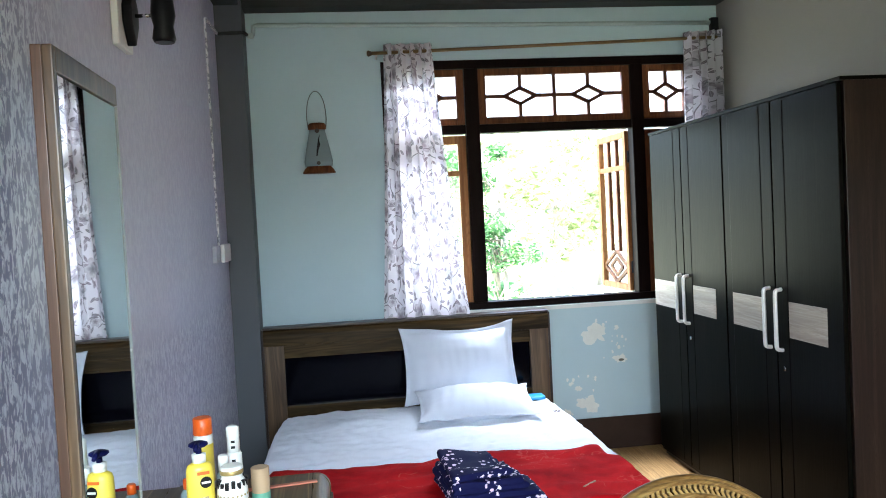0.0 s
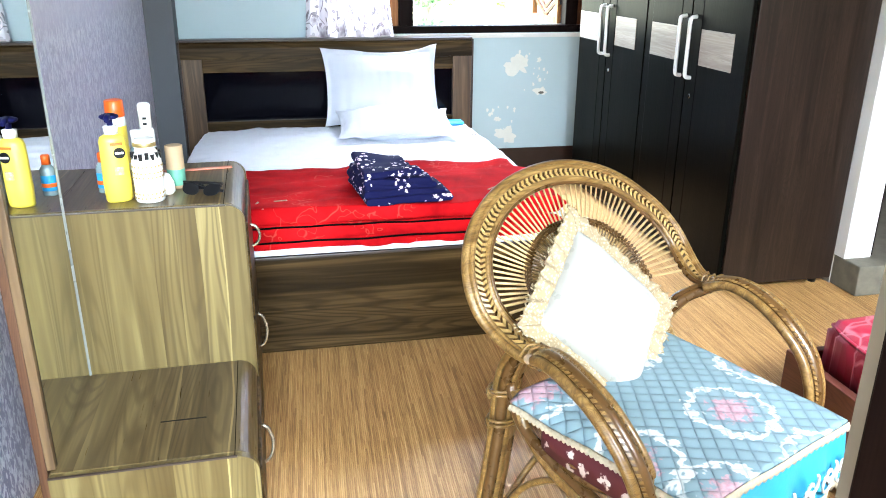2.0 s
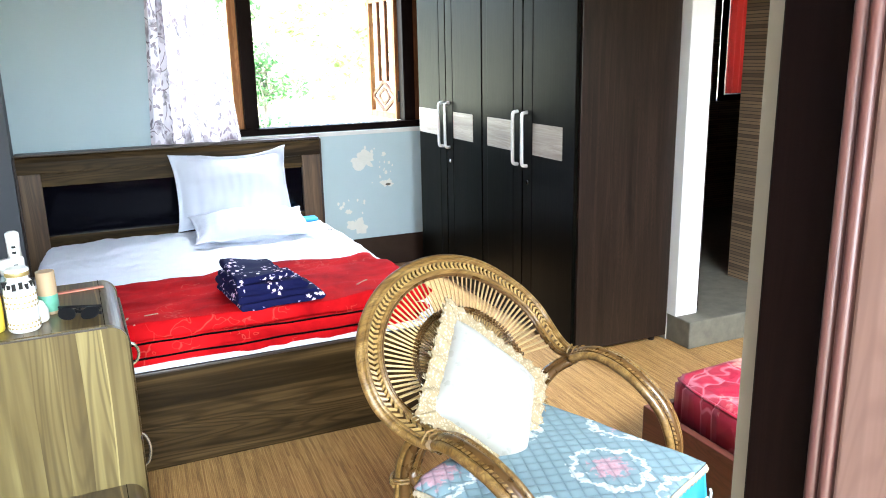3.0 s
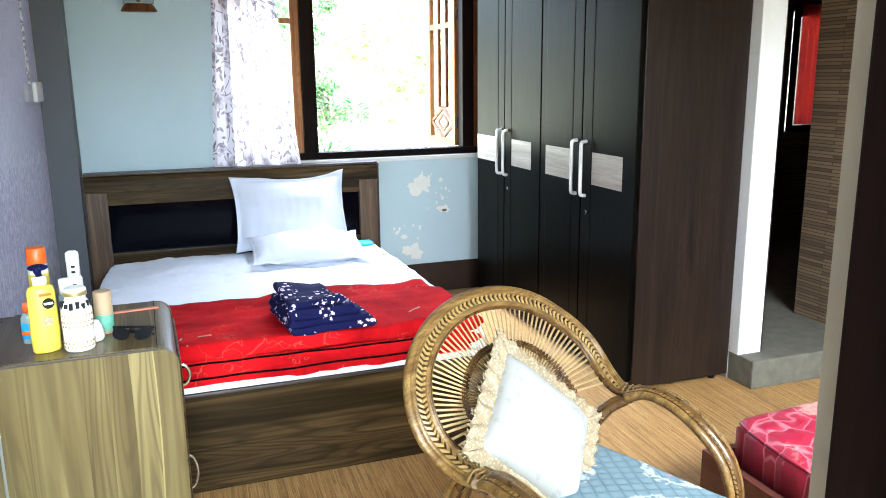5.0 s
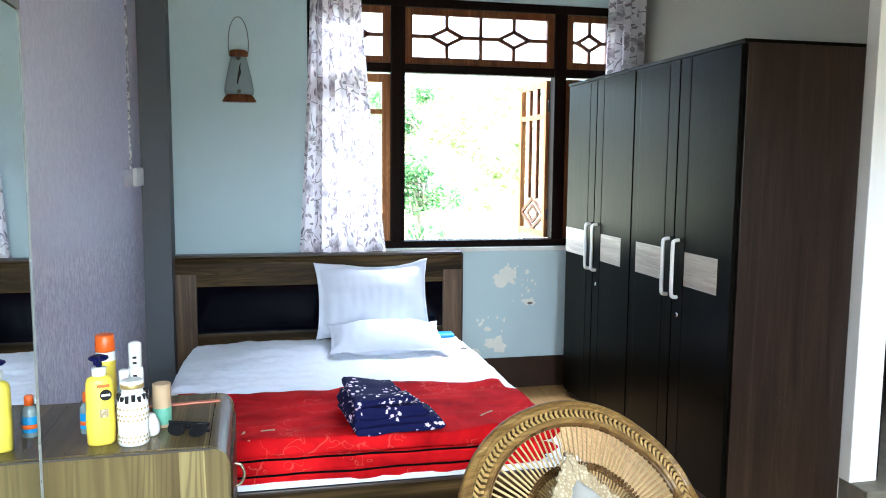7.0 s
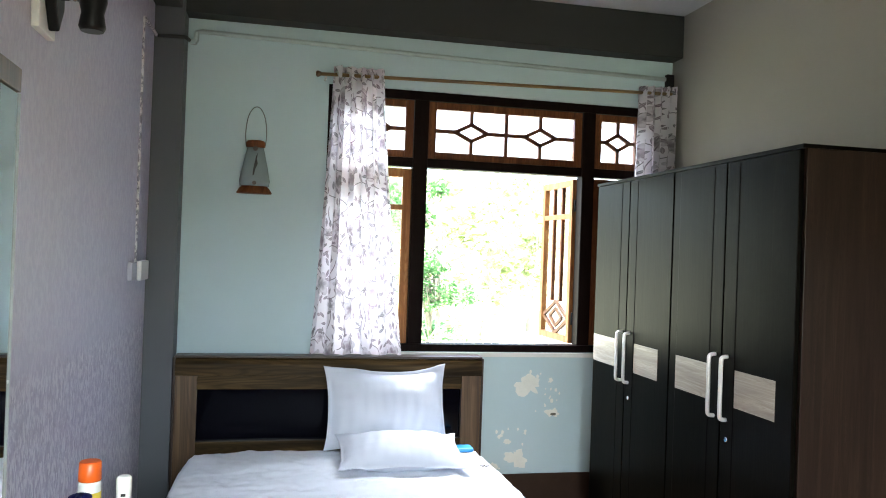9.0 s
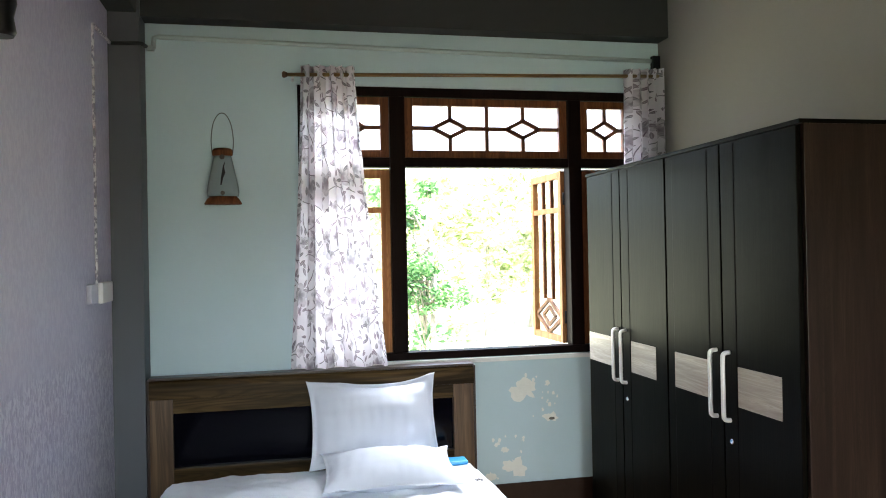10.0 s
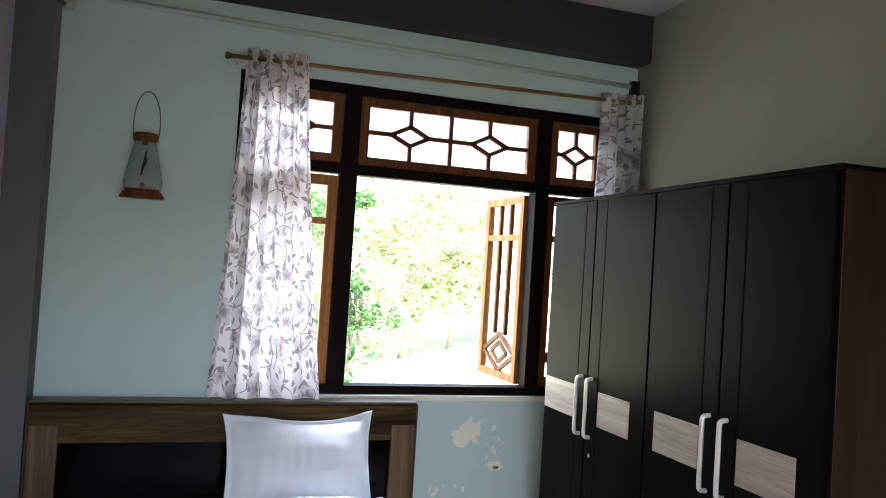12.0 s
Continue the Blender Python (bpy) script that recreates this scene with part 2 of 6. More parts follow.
def cane_mat():
    """A floor mat of narrow straw-coloured strips laid along y, each with its own tone, with dark joints between."""
    n = Nodes("straw_strip_mat")
    v = n.coords((1, 1, 1), (0, 0, 2.5))
    sep, comb = n.add("ShaderNodeSeparateXYZ"), n.add("ShaderNodeCombineXYZ")
    n.link(v, sep.inputs[0])
    pos = n.math("DIVIDE", n.math("ADD", sep.outputs[0], n.math("MULTIPLY", n.noise(v, 3, 2), 0.006)), 0.0058)
    idx = n.math("FLOOR", pos)
    n.link(idx, comb.inputs[0])
    n.link(n.math("FLOOR", n.math("ADD", n.math("MULTIPLY", sep.outputs[1], 2.2), n.math("MULTIPLY", n.math("SINE", n.math("MULTIPLY", idx, 12.9)), 4.0))), comb.inputs[1])
    chance = n.add("ShaderNodeTexWhiteNoise")
    chance.noise_dimensions = "2D"
    n.link(comb.outputs[0], chance.inputs["Vector"])
    joint = n.math("LESS_THAN", n.math("FRACT", pos), 0.16)
    strip = n.noise(n.coords((190, 7.0, 1), (0, 0, 2.5)), 1.0, 5, 0.75)
    broad, big = n.noise(n.coords((22, 1.0, 1), (0, 0, 2.5)), 1.0, 2), n.noise(v, 1.2, 3)
    tone = n.math("ADD", n.math("MULTIPLY", chance.outputs["Value"], 0.20), n.math("MULTIPLY", strip, 0.82))
    c = n.ramp(tone, [(0.28, (0.12, 0.053, 0.014)), (0.43, (0.33, 0.170, 0.054)), (0.56, (0.50, 0.290, 0.104)), (0.76, (0.70, 0.47, 0.205))])
    c = n.mix(n.math("MULTIPLY", broad, 0.25), c, (0.33, 0.165, 0.050))
    c = n.mix(n.math("MULTIPLY", big, 0.2), c, (0.47, 0.265, 0.095))
    c = n.mix(n.math("MULTIPLY", joint, n.math("MULTIPLY", strip, 1.1)), c, (0.085, 0.040, 0.012))
    n.bump(n.math("SUBTRACT", strip, joint), 0.4, 0.002)
    return n.set(c, 0.5)


def stacked_tile():
    n = Nodes("stacked_stone_tile")
    c0 = n.add("ShaderNodeTexCoord")
    sep, comb = n.add("ShaderNodeSeparateXYZ"), n.add("ShaderNodeCombineXYZ")
    n.link(c0.outputs["Object"], sep.inputs[0])
    n.link(n.math("ADD", sep.outputs[0], sep.outputs[1]), comb.inputs[0])
    n.link(sep.outputs[2], comb.inputs[1])
    b = n.add("ShaderNodeTexBrick", **{"Scale": 1.0, "Mortar Size": 0.002, "Brick Width": 0.46, "Row Height": 0.019, "Bias": -0.32})
    b.inputs["Color1"].default_value = (0.225, 0.15, 0.088, 1)
    b.inputs["Color2"].default_value = (0.022, 0.011, 0.007, 1)
    b.inputs["Mortar"].default_value = (0.02, 0.012, 0.01, 1)
    n.link(comb.outputs[0], b.inputs["Vector"])
    fine = n.noise(n.coords((8, 8, 60)), 3, 4)
    n.bump(b.outputs["Fac"], -0.6, 0.004)
    return n.set(n.mix(n.math("MULTIPLY", fine, 0.25), b.outputs["Color"], (0.13, 0.085, 0.05)), 0.5)


def floral_sheer():
    """Thin white curtain cloth with a grey-mauve print of twigs, pointed leaves and blurred blossoms."""
    n = Nodes("floral_curtain_cloth")
    uv = n.coords((1, 1, 1), where="UV")

    def scattered(scale, shift, randomness=0.85):
        """Offsets from the nearest scattered spot, turned by a chance angle: along, across, chance."""
        m = n.add("ShaderNodeMapping")
        m.inputs["Location"].default_value = shift
        n.link(uv, m.inputs[0])
        vo = n.add("ShaderNodeTexVoronoi", Scale=scale, Randomness=randomness)
        vo.voronoi_dimensions = "2D"
        n.link(m.outputs[0], vo.inputs["Vector"])
        off = n.add("ShaderNodeVectorMath")
        off.operation = "SUBTRACT"
        n.link(m.outputs[0], off.inputs[0])
        n.link(vo.outputs["Position"], off.inputs[1])
        chance = n.add("ShaderNodeSeparateColor")
        n.link(vo.outputs["Color"], chance.inputs[0])
        rot = n.add("ShaderNodeVectorRotate")
        rot.rotation_type = "Z_AXIS"
        n.link(off.outputs[0], rot.inputs["Vector"])
        n.link(n.math("MULTIPLY", chance.outputs[0], 6.283), rot.inputs["Angle"])
        sep = n.add("ShaderNodeSeparateXYZ")
        n.link(rot.outputs[0], sep.inputs[0])
        return sep.outputs[0], sep.outputs[1], chance.outputs[1]

    def leaf(scale, shift, half, wide, share):
        x, y, chance = scattered(scale, shift)
        r = n.math("DIVIDE", x, half)
        edge = n.math("MULTIPLY", n.math("SUBTRACT", 1.0, n.math("MULTIPLY", r, r)), wide)
        inside = n.math("LESS_THAN", n.math("ABSOLUTE", y), edge)
        rib = n.math("GREATER_THAN", n.math("ABSOLUTE", y), 0.0012)
        return n.math("MULTIPLY", n.math("MULTIPLY", inside, n.math("ADD", n.math("MULTIPLY", rib, 0.35), 0.65)), n.math("LESS_THAN", chance, share))

    def sprig(scale, shift, half, share):
        x, y, chance = scattered(scale, shift, 0.7)
        bend = n.math("MULTIPLY", n.math("MULTIPLY", x, x), 4.0)
        near = n.math("LESS_THAN", n.math("ABSOLUTE", n.math("SUBTRACT", y, bend)), 0.0028)
        return n.math("MULTIPLY", n.math("MULTIPLY", near, n.math("LESS_THAN", n.math("ABSOLUTE", x), half)), n.math("LESS_THAN", chance, share))

    def blossom(scale, shift, size, share):
        x, y, chance = scattered(scale, shift, 0.6)
        turn = n.math("ARCTAN2", y, x)
        r = n.math("SQRT", n.math("ADD", n.math("MULTIPLY", x, x), n.math("MULTIPLY", y, y)))
        lobes = n.math("MULTIPLY", n.math("ADD", n.math("MULTIPLY", n.math("ABSOLUTE", n.math("SINE", n.math("MULTIPLY", turn, 2.5))), 0.45), 0.6), size)
        f = n.ramp(n.math("DIVIDE", r, lobes), [(0.0, (1, 1, 1)), (0.35, (0.75, 0.75, 0.75)), (0.62, (0.30, 0.30, 0.30)), (0.95, (0.5, 0.5, 0.5)), (1.0, (0, 0, 0))])
        return n.math("MULTIPLY", f, n.math("LESS_THAN", chance, share))
    leaves = n.math("MAXIMUM", leaf(15, (0.3, 0.1, 0), 0.024, 0.0085, 0.72), leaf(13, (2.7, 1.9, 0), 0.028, 0.010, 0.6))
    twigs = n.math("MAXIMUM", sprig(7, (1.3, 0.7, 0), 0.06, 0.8), sprig(5.5, (4.1, 2.2, 0), 0.075, 0.8))
    flowers = n.math("MAXIMUM", blossom(4.6, (0.9, 3.3, 0), 0.072, 0.85), blossom(6.5, (5.2, 0.4, 0), 0.034, 0.6))
    ink = n.math("MAXIMUM", n.math("MAXIMUM", n.math("MULTIPLY", leaves, 0.8), n.math("MULTIPLY", twigs, 0.85)), n.math("MULTIPLY", flowers, 0.85))
    ink = n.math("MULTIPLY", ink, n.math("ADD", n.math("MULTIPLY", n.noise(uv, 30, 2), 0.6), 0.62))
    hue = n.mix(n.ramp(n.noise(uv, 9, 1), [(0.4, (0, 0, 0)), (0.6, (1, 1, 1))]), (0.030, 0.026, 0.042), (0.14, 0.080, 0.125))
    c = n.mix(n.math("MINIMUM", ink, 1.0), (0.80, 0.77, 0.82), hue)
    n.bump(n.noise(uv, 300, 2), 0.1, 0.001)
    n.set(c, 0.85)
    tr = n.add("ShaderNodeBsdfTranslucent")
    n.link(c, tr.inputs["Color"])
    mx = n.add("ShaderNodeMixShader", Fac=0.42)
    n.link(n.bsdf.outputs[0], mx.inputs[1])
    n.link(tr.outputs[0], mx.inputs[2])
    n.link(mx.outputs[0], n.tree.nodes["Material Output"].inputs["Surface"])
    return n.mat


def leaf_mat(name, a, b):
    n = Nodes(name)
    g = n.add("ShaderNodeNewGeometry")
    c = n.ramp(g.outputs["Random Per Island"], [(0.0, a), (1.0, b)])
    n.set(c, 0.55)
    tr = n.add("ShaderNodeBsdfTranslucent")
    n.link(c, tr.inputs["Color"])
    mx = n.add("ShaderNodeMixShader", Fac=0.35)
    n.link(n.bsdf.outputs[0], mx.inputs[1])
    n.link(tr.outputs[0], mx.inputs[2])
    n.link(mx.outputs[0], n.tree.nodes["Material Output"].inputs["Surface"])
    return n.mat


def red_plush():
    n = Nodes("red_plush_fleece")
    v = n.coords()
    nap, fine = n.noise(v, 5, 4, 0.55, 0.5), n.noise(v, 420, 2)
    vine = n.add("ShaderNodeTexVoronoi", Scale=7.0)
    vine.feature = "DISTANCE_TO_EDGE"
    n.link(n.mix(0.35, v, n.noise(v, 9, 2), "ADD"), vine.inputs["Vector"])
    line = n.math("MULTIPLY", n.ramp(vine.outputs["Distance"], [(0.008, (1, 1, 1)), (0.022, (0, 0, 0))]), n.math("GREATER_THAN", n.noise(v, 5, 1), 0.54))
    c = n.mix(n.ramp(nap, [(0.35, (0, 0, 0)), (0.62, (1, 1, 1))]), (0.27, 0.0015, 0.004), (0.54, 0.006, 0.009))
    c = n.mix(n.math("MULTIPLY", line, 0.3), c, (0.62, 0.16, 0.11))
    n.bump(fine, 0.4, 0.002)
    return n.set(c, 0.9, **{"Specular IOR Level": 0.08})


def navy_print():
    n = Nodes("navy_floral_cloth")
    v = n.coords((1, 1, 1), (20, 30, 10))
    vo = n.add("ShaderNodeTexVoronoi", Scale=46.0, Randomness=1.0)
    n.link(v, vo.inputs["Vector"])
    w = n.noise(v, 130, 2)
    spot = n.math("ADD", vo.outputs["Distance"], n.math("MULTIPLY", w, 0.75))
    mask = n.math("MULTIPLY", n.ramp(spot, [(0.68, (1, 1, 1)), (0.73, (0, 0, 0))]), n.math("GREATER_THAN", n.noise(v, 12, 1), 0.48))
    hue = n.mix(n.noise(v, 22, 1), (0.85, 0.84, 0.95), (0.72, 0.50, 0.68))
    c = n.mix(mask, (0.005, 0.006, 0.045), hue)
    n.bump(n.noise(v, 500, 2), 0.3, 0.001)
    return n.set(c, 0.8, **{"Specular IOR Level": 0.12})


def quilt_blue():
    """Pale blue quilted cloth with white scroll wreaths and pink flowers."""
    n = Nodes("blue_quilted_cloth")
    v = n.coords((1, 1, 0), (0, 0, 42))
    sep = n.add("ShaderNodeSeparateXYZ")
    n.link(v, sep.inputs[0])

    def seam(s):
        return n.math("ABSOLUTE", n.math("SINE", n.math("MULTIPLY", s, math.pi / 0.034)))
    quilt = n.math("POWER", n.math("MULTIPLY", seam(sep.outputs[0]), seam(sep.outputs[1])), 0.35)
    flat = n.coords((1, 1, 0))
    big = n.add("ShaderNodeTexVoronoi", Scale=3.6, Randomness=0.45)
    n.link(n.mix(0.02, flat, n.noise(flat, 30, 2), "ADD"), big.inputs["Vector"])
    d = n.math("ADD", big.outputs["Distance"], n.math("MULTIPLY", n.noise(flat, 34, 2), 0.28))
    wreath = n.ramp(d, [(0.0, (0, 0, 0)), (0.46, (0, 0, 0)), (0.48, (1, 1, 1)), (0.52, (1, 1, 1)), (0.54, (0, 0, 0))])
    flower = n.ramp(n.math("ADD", big.outputs["Distance"], n.math("MULTIPLY", n.noise(flat, 55, 2), 0.35)), [(0.35, (1, 1, 1)), (0.40, (0, 0, 0))])
    base = n.mix(n.noise(flat, 4, 2), (0.14, 0.225, 0.265), (0.215, 0.315, 0.355))
    c = n.mix(n.math("MULTIPLY", wreath, 0.85), base, (0.62, 0.67, 0.68))
    c = n.mix(n.math("MULTIPLY", flower, 0.9), c, n.mix(n.noise(flat, 70, 2), (0.30, 0.08, 0.13), (0.62, 0.44, 0.48)))
    # creases between the puffs are shaded in the colour too
    c = n.mix(n.math("MULTIPLY", n.math("SUBTRACT", 1.0, quilt), 0.45), c, (0.05, 0.09, 0.12))
    n.bump(quilt, 0.8, 0.006)
    return n.set(c, 0.7)


def print_on(name, base, ink, scale, cut, rough=0.7):
    """A cloth with a printed or woven figure."""
    n = Nodes(name)
    v = n.coords()
    vo = n.add("ShaderNodeTexVoronoi", Scale=scale, Randomness=0.8)
    n.link(v, vo.inputs["Vector"])
    d = n.math("ADD", vo.outputs["Distance"], n.math("MULTIPLY", n.noise(v, scale * 4, 3), 0.5))
    c = n.mix(n.ramp(d, [(cut, (1, 1, 1)), (cut + 0.05, (0, 0, 0))]), base, ink)
    c = n.mix(n.math("MULTIPLY", n.noise(v, 7, 3), 0.25), c, shade(base, 0.7))
    n.bump(n.noise(v, 300, 2), 0.3, 0.001)
    return n.set(c, rough)


def glass(name, tint=(1, 1, 1), rough=0.02):
    n = Nodes(name)
    return n.set(tint, rough, **{"Transmission Weight": 1.0, "IOR": 1.45})


M_LILAC, M_MINT, M_MAT, M_TILE = lilac_wallpaper(), mint_paint(), cane_mat(), stacked_tile()
M_GREY = plain("grey_column_paint", (0.082, 0.088, 0.098), 0.55, var=0.08, bscale=140)
M_BEAM = plain("dark_grey_beam_paint", (0.016, 0.017, 0.016), 0.7, var=0.12)
M_CEIL = plain("white_ceiling_paint", (0.44, 0.43, 0.45), 0.8, var=0.04, bscale=160)
M_BEIGE = plain("beige_wall_paint", (0.27, 0.255, 0.225), 0.6, var=0.05, bscale=160)
M_WHITE = plain("white_wall_paint", (0.72, 0.71, 0.68), 0.55, var=0.04, bscale=160)
M_CREAM = plain("cream_plaster", (0.34, 0.31, 0.25), 0.6, var=0.12, scale=12)
M_CEMENT = plain("grey_cement", (0.13, 0.120, 0.092), 0.7, var=0.6, scale=17, bump=0.4)
M_SKIRT = plain("dark_brown_skirting_paint", (0.034, 0.019, 0.013), 0.5, var=0.4, scale=10, **{"Specular IOR Level": 0.15})
M_PLASTER = plain("bare_plaster", (0.72, 0.72, 0.66), 0.8, var=0.1, scale=20, bump=0.4)
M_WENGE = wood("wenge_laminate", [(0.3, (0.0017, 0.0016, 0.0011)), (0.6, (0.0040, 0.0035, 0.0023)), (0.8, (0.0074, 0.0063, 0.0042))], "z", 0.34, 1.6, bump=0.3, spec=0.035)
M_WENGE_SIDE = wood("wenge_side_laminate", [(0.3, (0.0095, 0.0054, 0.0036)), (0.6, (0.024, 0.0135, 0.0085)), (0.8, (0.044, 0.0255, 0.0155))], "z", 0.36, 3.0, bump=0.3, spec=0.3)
M_ASH = wood("pale_ash_laminate", [(0.3, (0.30, 0.25, 0.19)), (0.55, (0.46, 0.40, 0.31)), (0.8, (0.60, 0.54, 0.44))], "y", 0.4, 2.5)
M_WALNUT = wood("walnut_laminate", [(0.30, (0.012, 0.0065, 0.0025)), (0.45, (0.036, 0.0215, 0.0078)), (0.60, (0.080, 0.048, 0.0175)), (0.76, (0.165, 0.106, 0.042))], "x", 0.38, 1.0, spec=0.1)
M_WALNUT_Z = wood("walnut_laminate_upright", [(0.30, (0.065, 0.043, 0.014)), (0.44, (0.125, 0.090, 0.032)), (0.58, (0.175, 0.132, 0.050)), (0.76, (0.30, 0.24, 0.10))], "z", 0.38, 0.8, spec=0.25, plank=0.062)
M_WALNUT_V = wood("walnut_laminate_post", [(0.30, (0.040, 0.020, 0.009)), (0.45, (0.095, 0.053, 0.024)), (0.58, (0.15, 0.092, 0.045)), (0.74, (0.22, 0.145, 0.075))], "z", 0.34, 1.0)
M_WALNUT_TOP = wood("walnut_laminate_top", [(0.28, (0.030, 0.018, 0.007)), (0.5, (0.090, 0.059, 0.023)), (0.75, (0.23, 0.165, 0.070))], "y", 0.3, 0.9, spec=0.3, plank=0.07)
M_GROOVE = plain("dark_groove", (0.003, 0.002, 0.002), 0.9, bump=0.0, **{"Specular IOR Level": 0.05})
M_EDGE = plain("dark_edge_band", (0.03, 0.017, 0.012), 0.35, bump=0.05)
M_REDEDGE = wood("red_brown_edge", [(0.3, (0.050, 0.019, 0.008)), (0.7, (0.11, 0.048, 0.021))], "z", 0.4, 2)
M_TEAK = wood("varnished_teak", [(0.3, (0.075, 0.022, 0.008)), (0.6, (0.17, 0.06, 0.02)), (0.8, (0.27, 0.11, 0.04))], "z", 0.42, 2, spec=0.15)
# teak again, its colour lightened to stand in for sunlight on the sashes
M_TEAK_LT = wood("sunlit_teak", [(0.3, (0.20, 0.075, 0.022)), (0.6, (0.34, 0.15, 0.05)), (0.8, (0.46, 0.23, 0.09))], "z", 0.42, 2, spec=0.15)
M_DARKWOOD = wood("dark_painted_wood", [(0.3, (0.0045, 0.002, 0.0018)), (0.7, (0.011, 0.005, 0.0038))], "z", 0.5, 2, spec=0.05)
M_PINK = wood("pink_painted_wood", [(0.3, (0.205, 0.115, 0.094)), (0.7, (0.31, 0.185, 0.155))], "z", 0.45, 2)
M_PINK_DK = wood("worn_maroon_moulding", [(0.3, (0.085, 0.030, 0.026)), (0.7, (0.15, 0.062, 0.052))], "z", 0.45, 2)
M_BLACKGLOSS = plain("black_gloss_panel", (0.002, 0.002, 0.004), 0.10, var=0.2, bump=0.0, **{"Specular IOR Level": 0.12})
M_SHEET = plain("white_cotton_sheet", (0.74, 0.77, 0.85), 0.85, var=0.04, bump=0.25, bscale=300)
M_PILLOW = plain("white_pillow_cotton", (0.61, 0.64, 0.72), 0.85, var=0.03, bump=0.25, bscale=320)
M_RED, M_NAVY, M_QUILT = red_plush(), navy_print(), quilt_blue()
M_SATIN = plain("turquoise_satin", (0.045, 0.32, 0.52), 0.35, var=0.2, scale=10, bump=0.2)
M_LACE = plain("ivory_lace", (0.44, 0.37, 0.26), 0.85, var=0.3, scale=120, bump=0.6, bscale=200)
M_BROCADE = print_on("white_brocade", (0.40, 0.40, 0.37), (0.335, 0.34, 0.305), 30, 0.50)
M_CREAMEMB = print_on("cream_embroidery", (0.32, 0.25, 0.145), (0.50, 0.43, 0.30), 115, 0.62)
M_MAROON = print_on("maroon_cushion_cloth", (0.07, 0.005, 0.009), (0.70, 0.58, 0.54), 17, 0.50)
M_CANE = wood("varnished_cane", [(0.25, (0.075, 0.036, 0.009)), (0.5, (0.22, 0.125, 0.034)), (0.75, (0.40, 0.26, 0.095))], "x", 0.32, 3.0)
M_CANE_DK = plain("dark_varnished_cane", (0.085, 0.042, 0.012), 0.28, var=0.8, scale=26)
M_BRAID = plain("pale_split_cane", (0.36, 0.235, 0.082), 0.38, var=0.5, scale=60)
M_SPOKE = plain("pale_cane_spoke", (0.47, 0.33, 0.15), 0.42, var=0.3, scale=40)
M_CURTAIN = floral_sheer()
M_STEEL = plain("brushed_steel", (0.62, 0.62, 0.62), 0.3, 1.0, bump=0.05)
M_HANDLE = plain("satin_steel", (0.80, 0.79, 0.76), 0.32, 0.35, bump=0.03)
M_CHROME = plain("chrome", (0.8, 0.8, 0.8), 0.1, 1.0, bump=0.0)
M_PULL = plain("brass_metal_pull", (0.55, 0.48, 0.36), 0.25, 0.8, bump=0.05)
M_PVC = plain("white_pvc", (0.74, 0.73, 0.70), 0.4, bump=0.05)
M_PVC_GREY = plain("painted_pvc", (0.42, 0.50, 0.50), 0.5, bump=0.05)
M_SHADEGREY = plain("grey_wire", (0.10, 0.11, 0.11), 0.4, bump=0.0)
M_BASEGREY = plain("lilac_grey_plastic", (0.46, 0.45, 0.50), 0.5, bump=0.05)
M_BLACK = plain("black_plastic", (0.006, 0.006, 0.007), 0.35, bump=0.05, **{"Specular IOR Level": 0.2})
# pale grey painted for the glint along the mirror's bevel
M_GLASSEDGE = plain("bevel_glint_grey", (0.34, 0.37, 0.37), 0.25, 0.3, bump=0.0)
M_MIRROR = Nodes("mirror_silver").set((0.90, 0.93, 0.92), 0.015, 1.0)
M_GLASS = glass("clear_glass")
M_FROST = plain("frosted_acrylic", (0.22, 0.28, 0.29), 0.25, var=0.1, bump=0.0)
M_YELLOW = plain("yellow_plastic", (0.74, 0.58, 0.07), 0.35, var=0.04, bump=0.03)
M_NAVYP = plain("navy_plastic", (0.005, 0.006, 0.055), 0.55, bump=0.03, **{"Specular IOR Level": 0.15})
M_ORANGE = plain("orange_plastic", (0.80, 0.12, 0.01), 0.38, var=0.05, bump=0.03)
M_BLUEP = plain("blue_plastic", (0.02, 0.28, 0.62), 0.35, bump=0.03)
M_WHITEP = plain("white_plastic", (0.80, 0.80, 0.76), 0.35, bump=0.03)
M_KRAFT = plain("kraft_paper", (0.42, 0.29, 0.17), 0.7, bump=0.1)
M_GREENP = plain("green_label", (0.12, 0.34, 0.24), 0.5, var=0.3, scale=60)
M_GOLD = plain("gold_print", (0.45, 0.34, 0.14), 0.4, 0.6, bump=0.0)
M_COMB = plain("coral_plastic", (0.55, 0.17, 0.10), 0.4, bump=0.03)


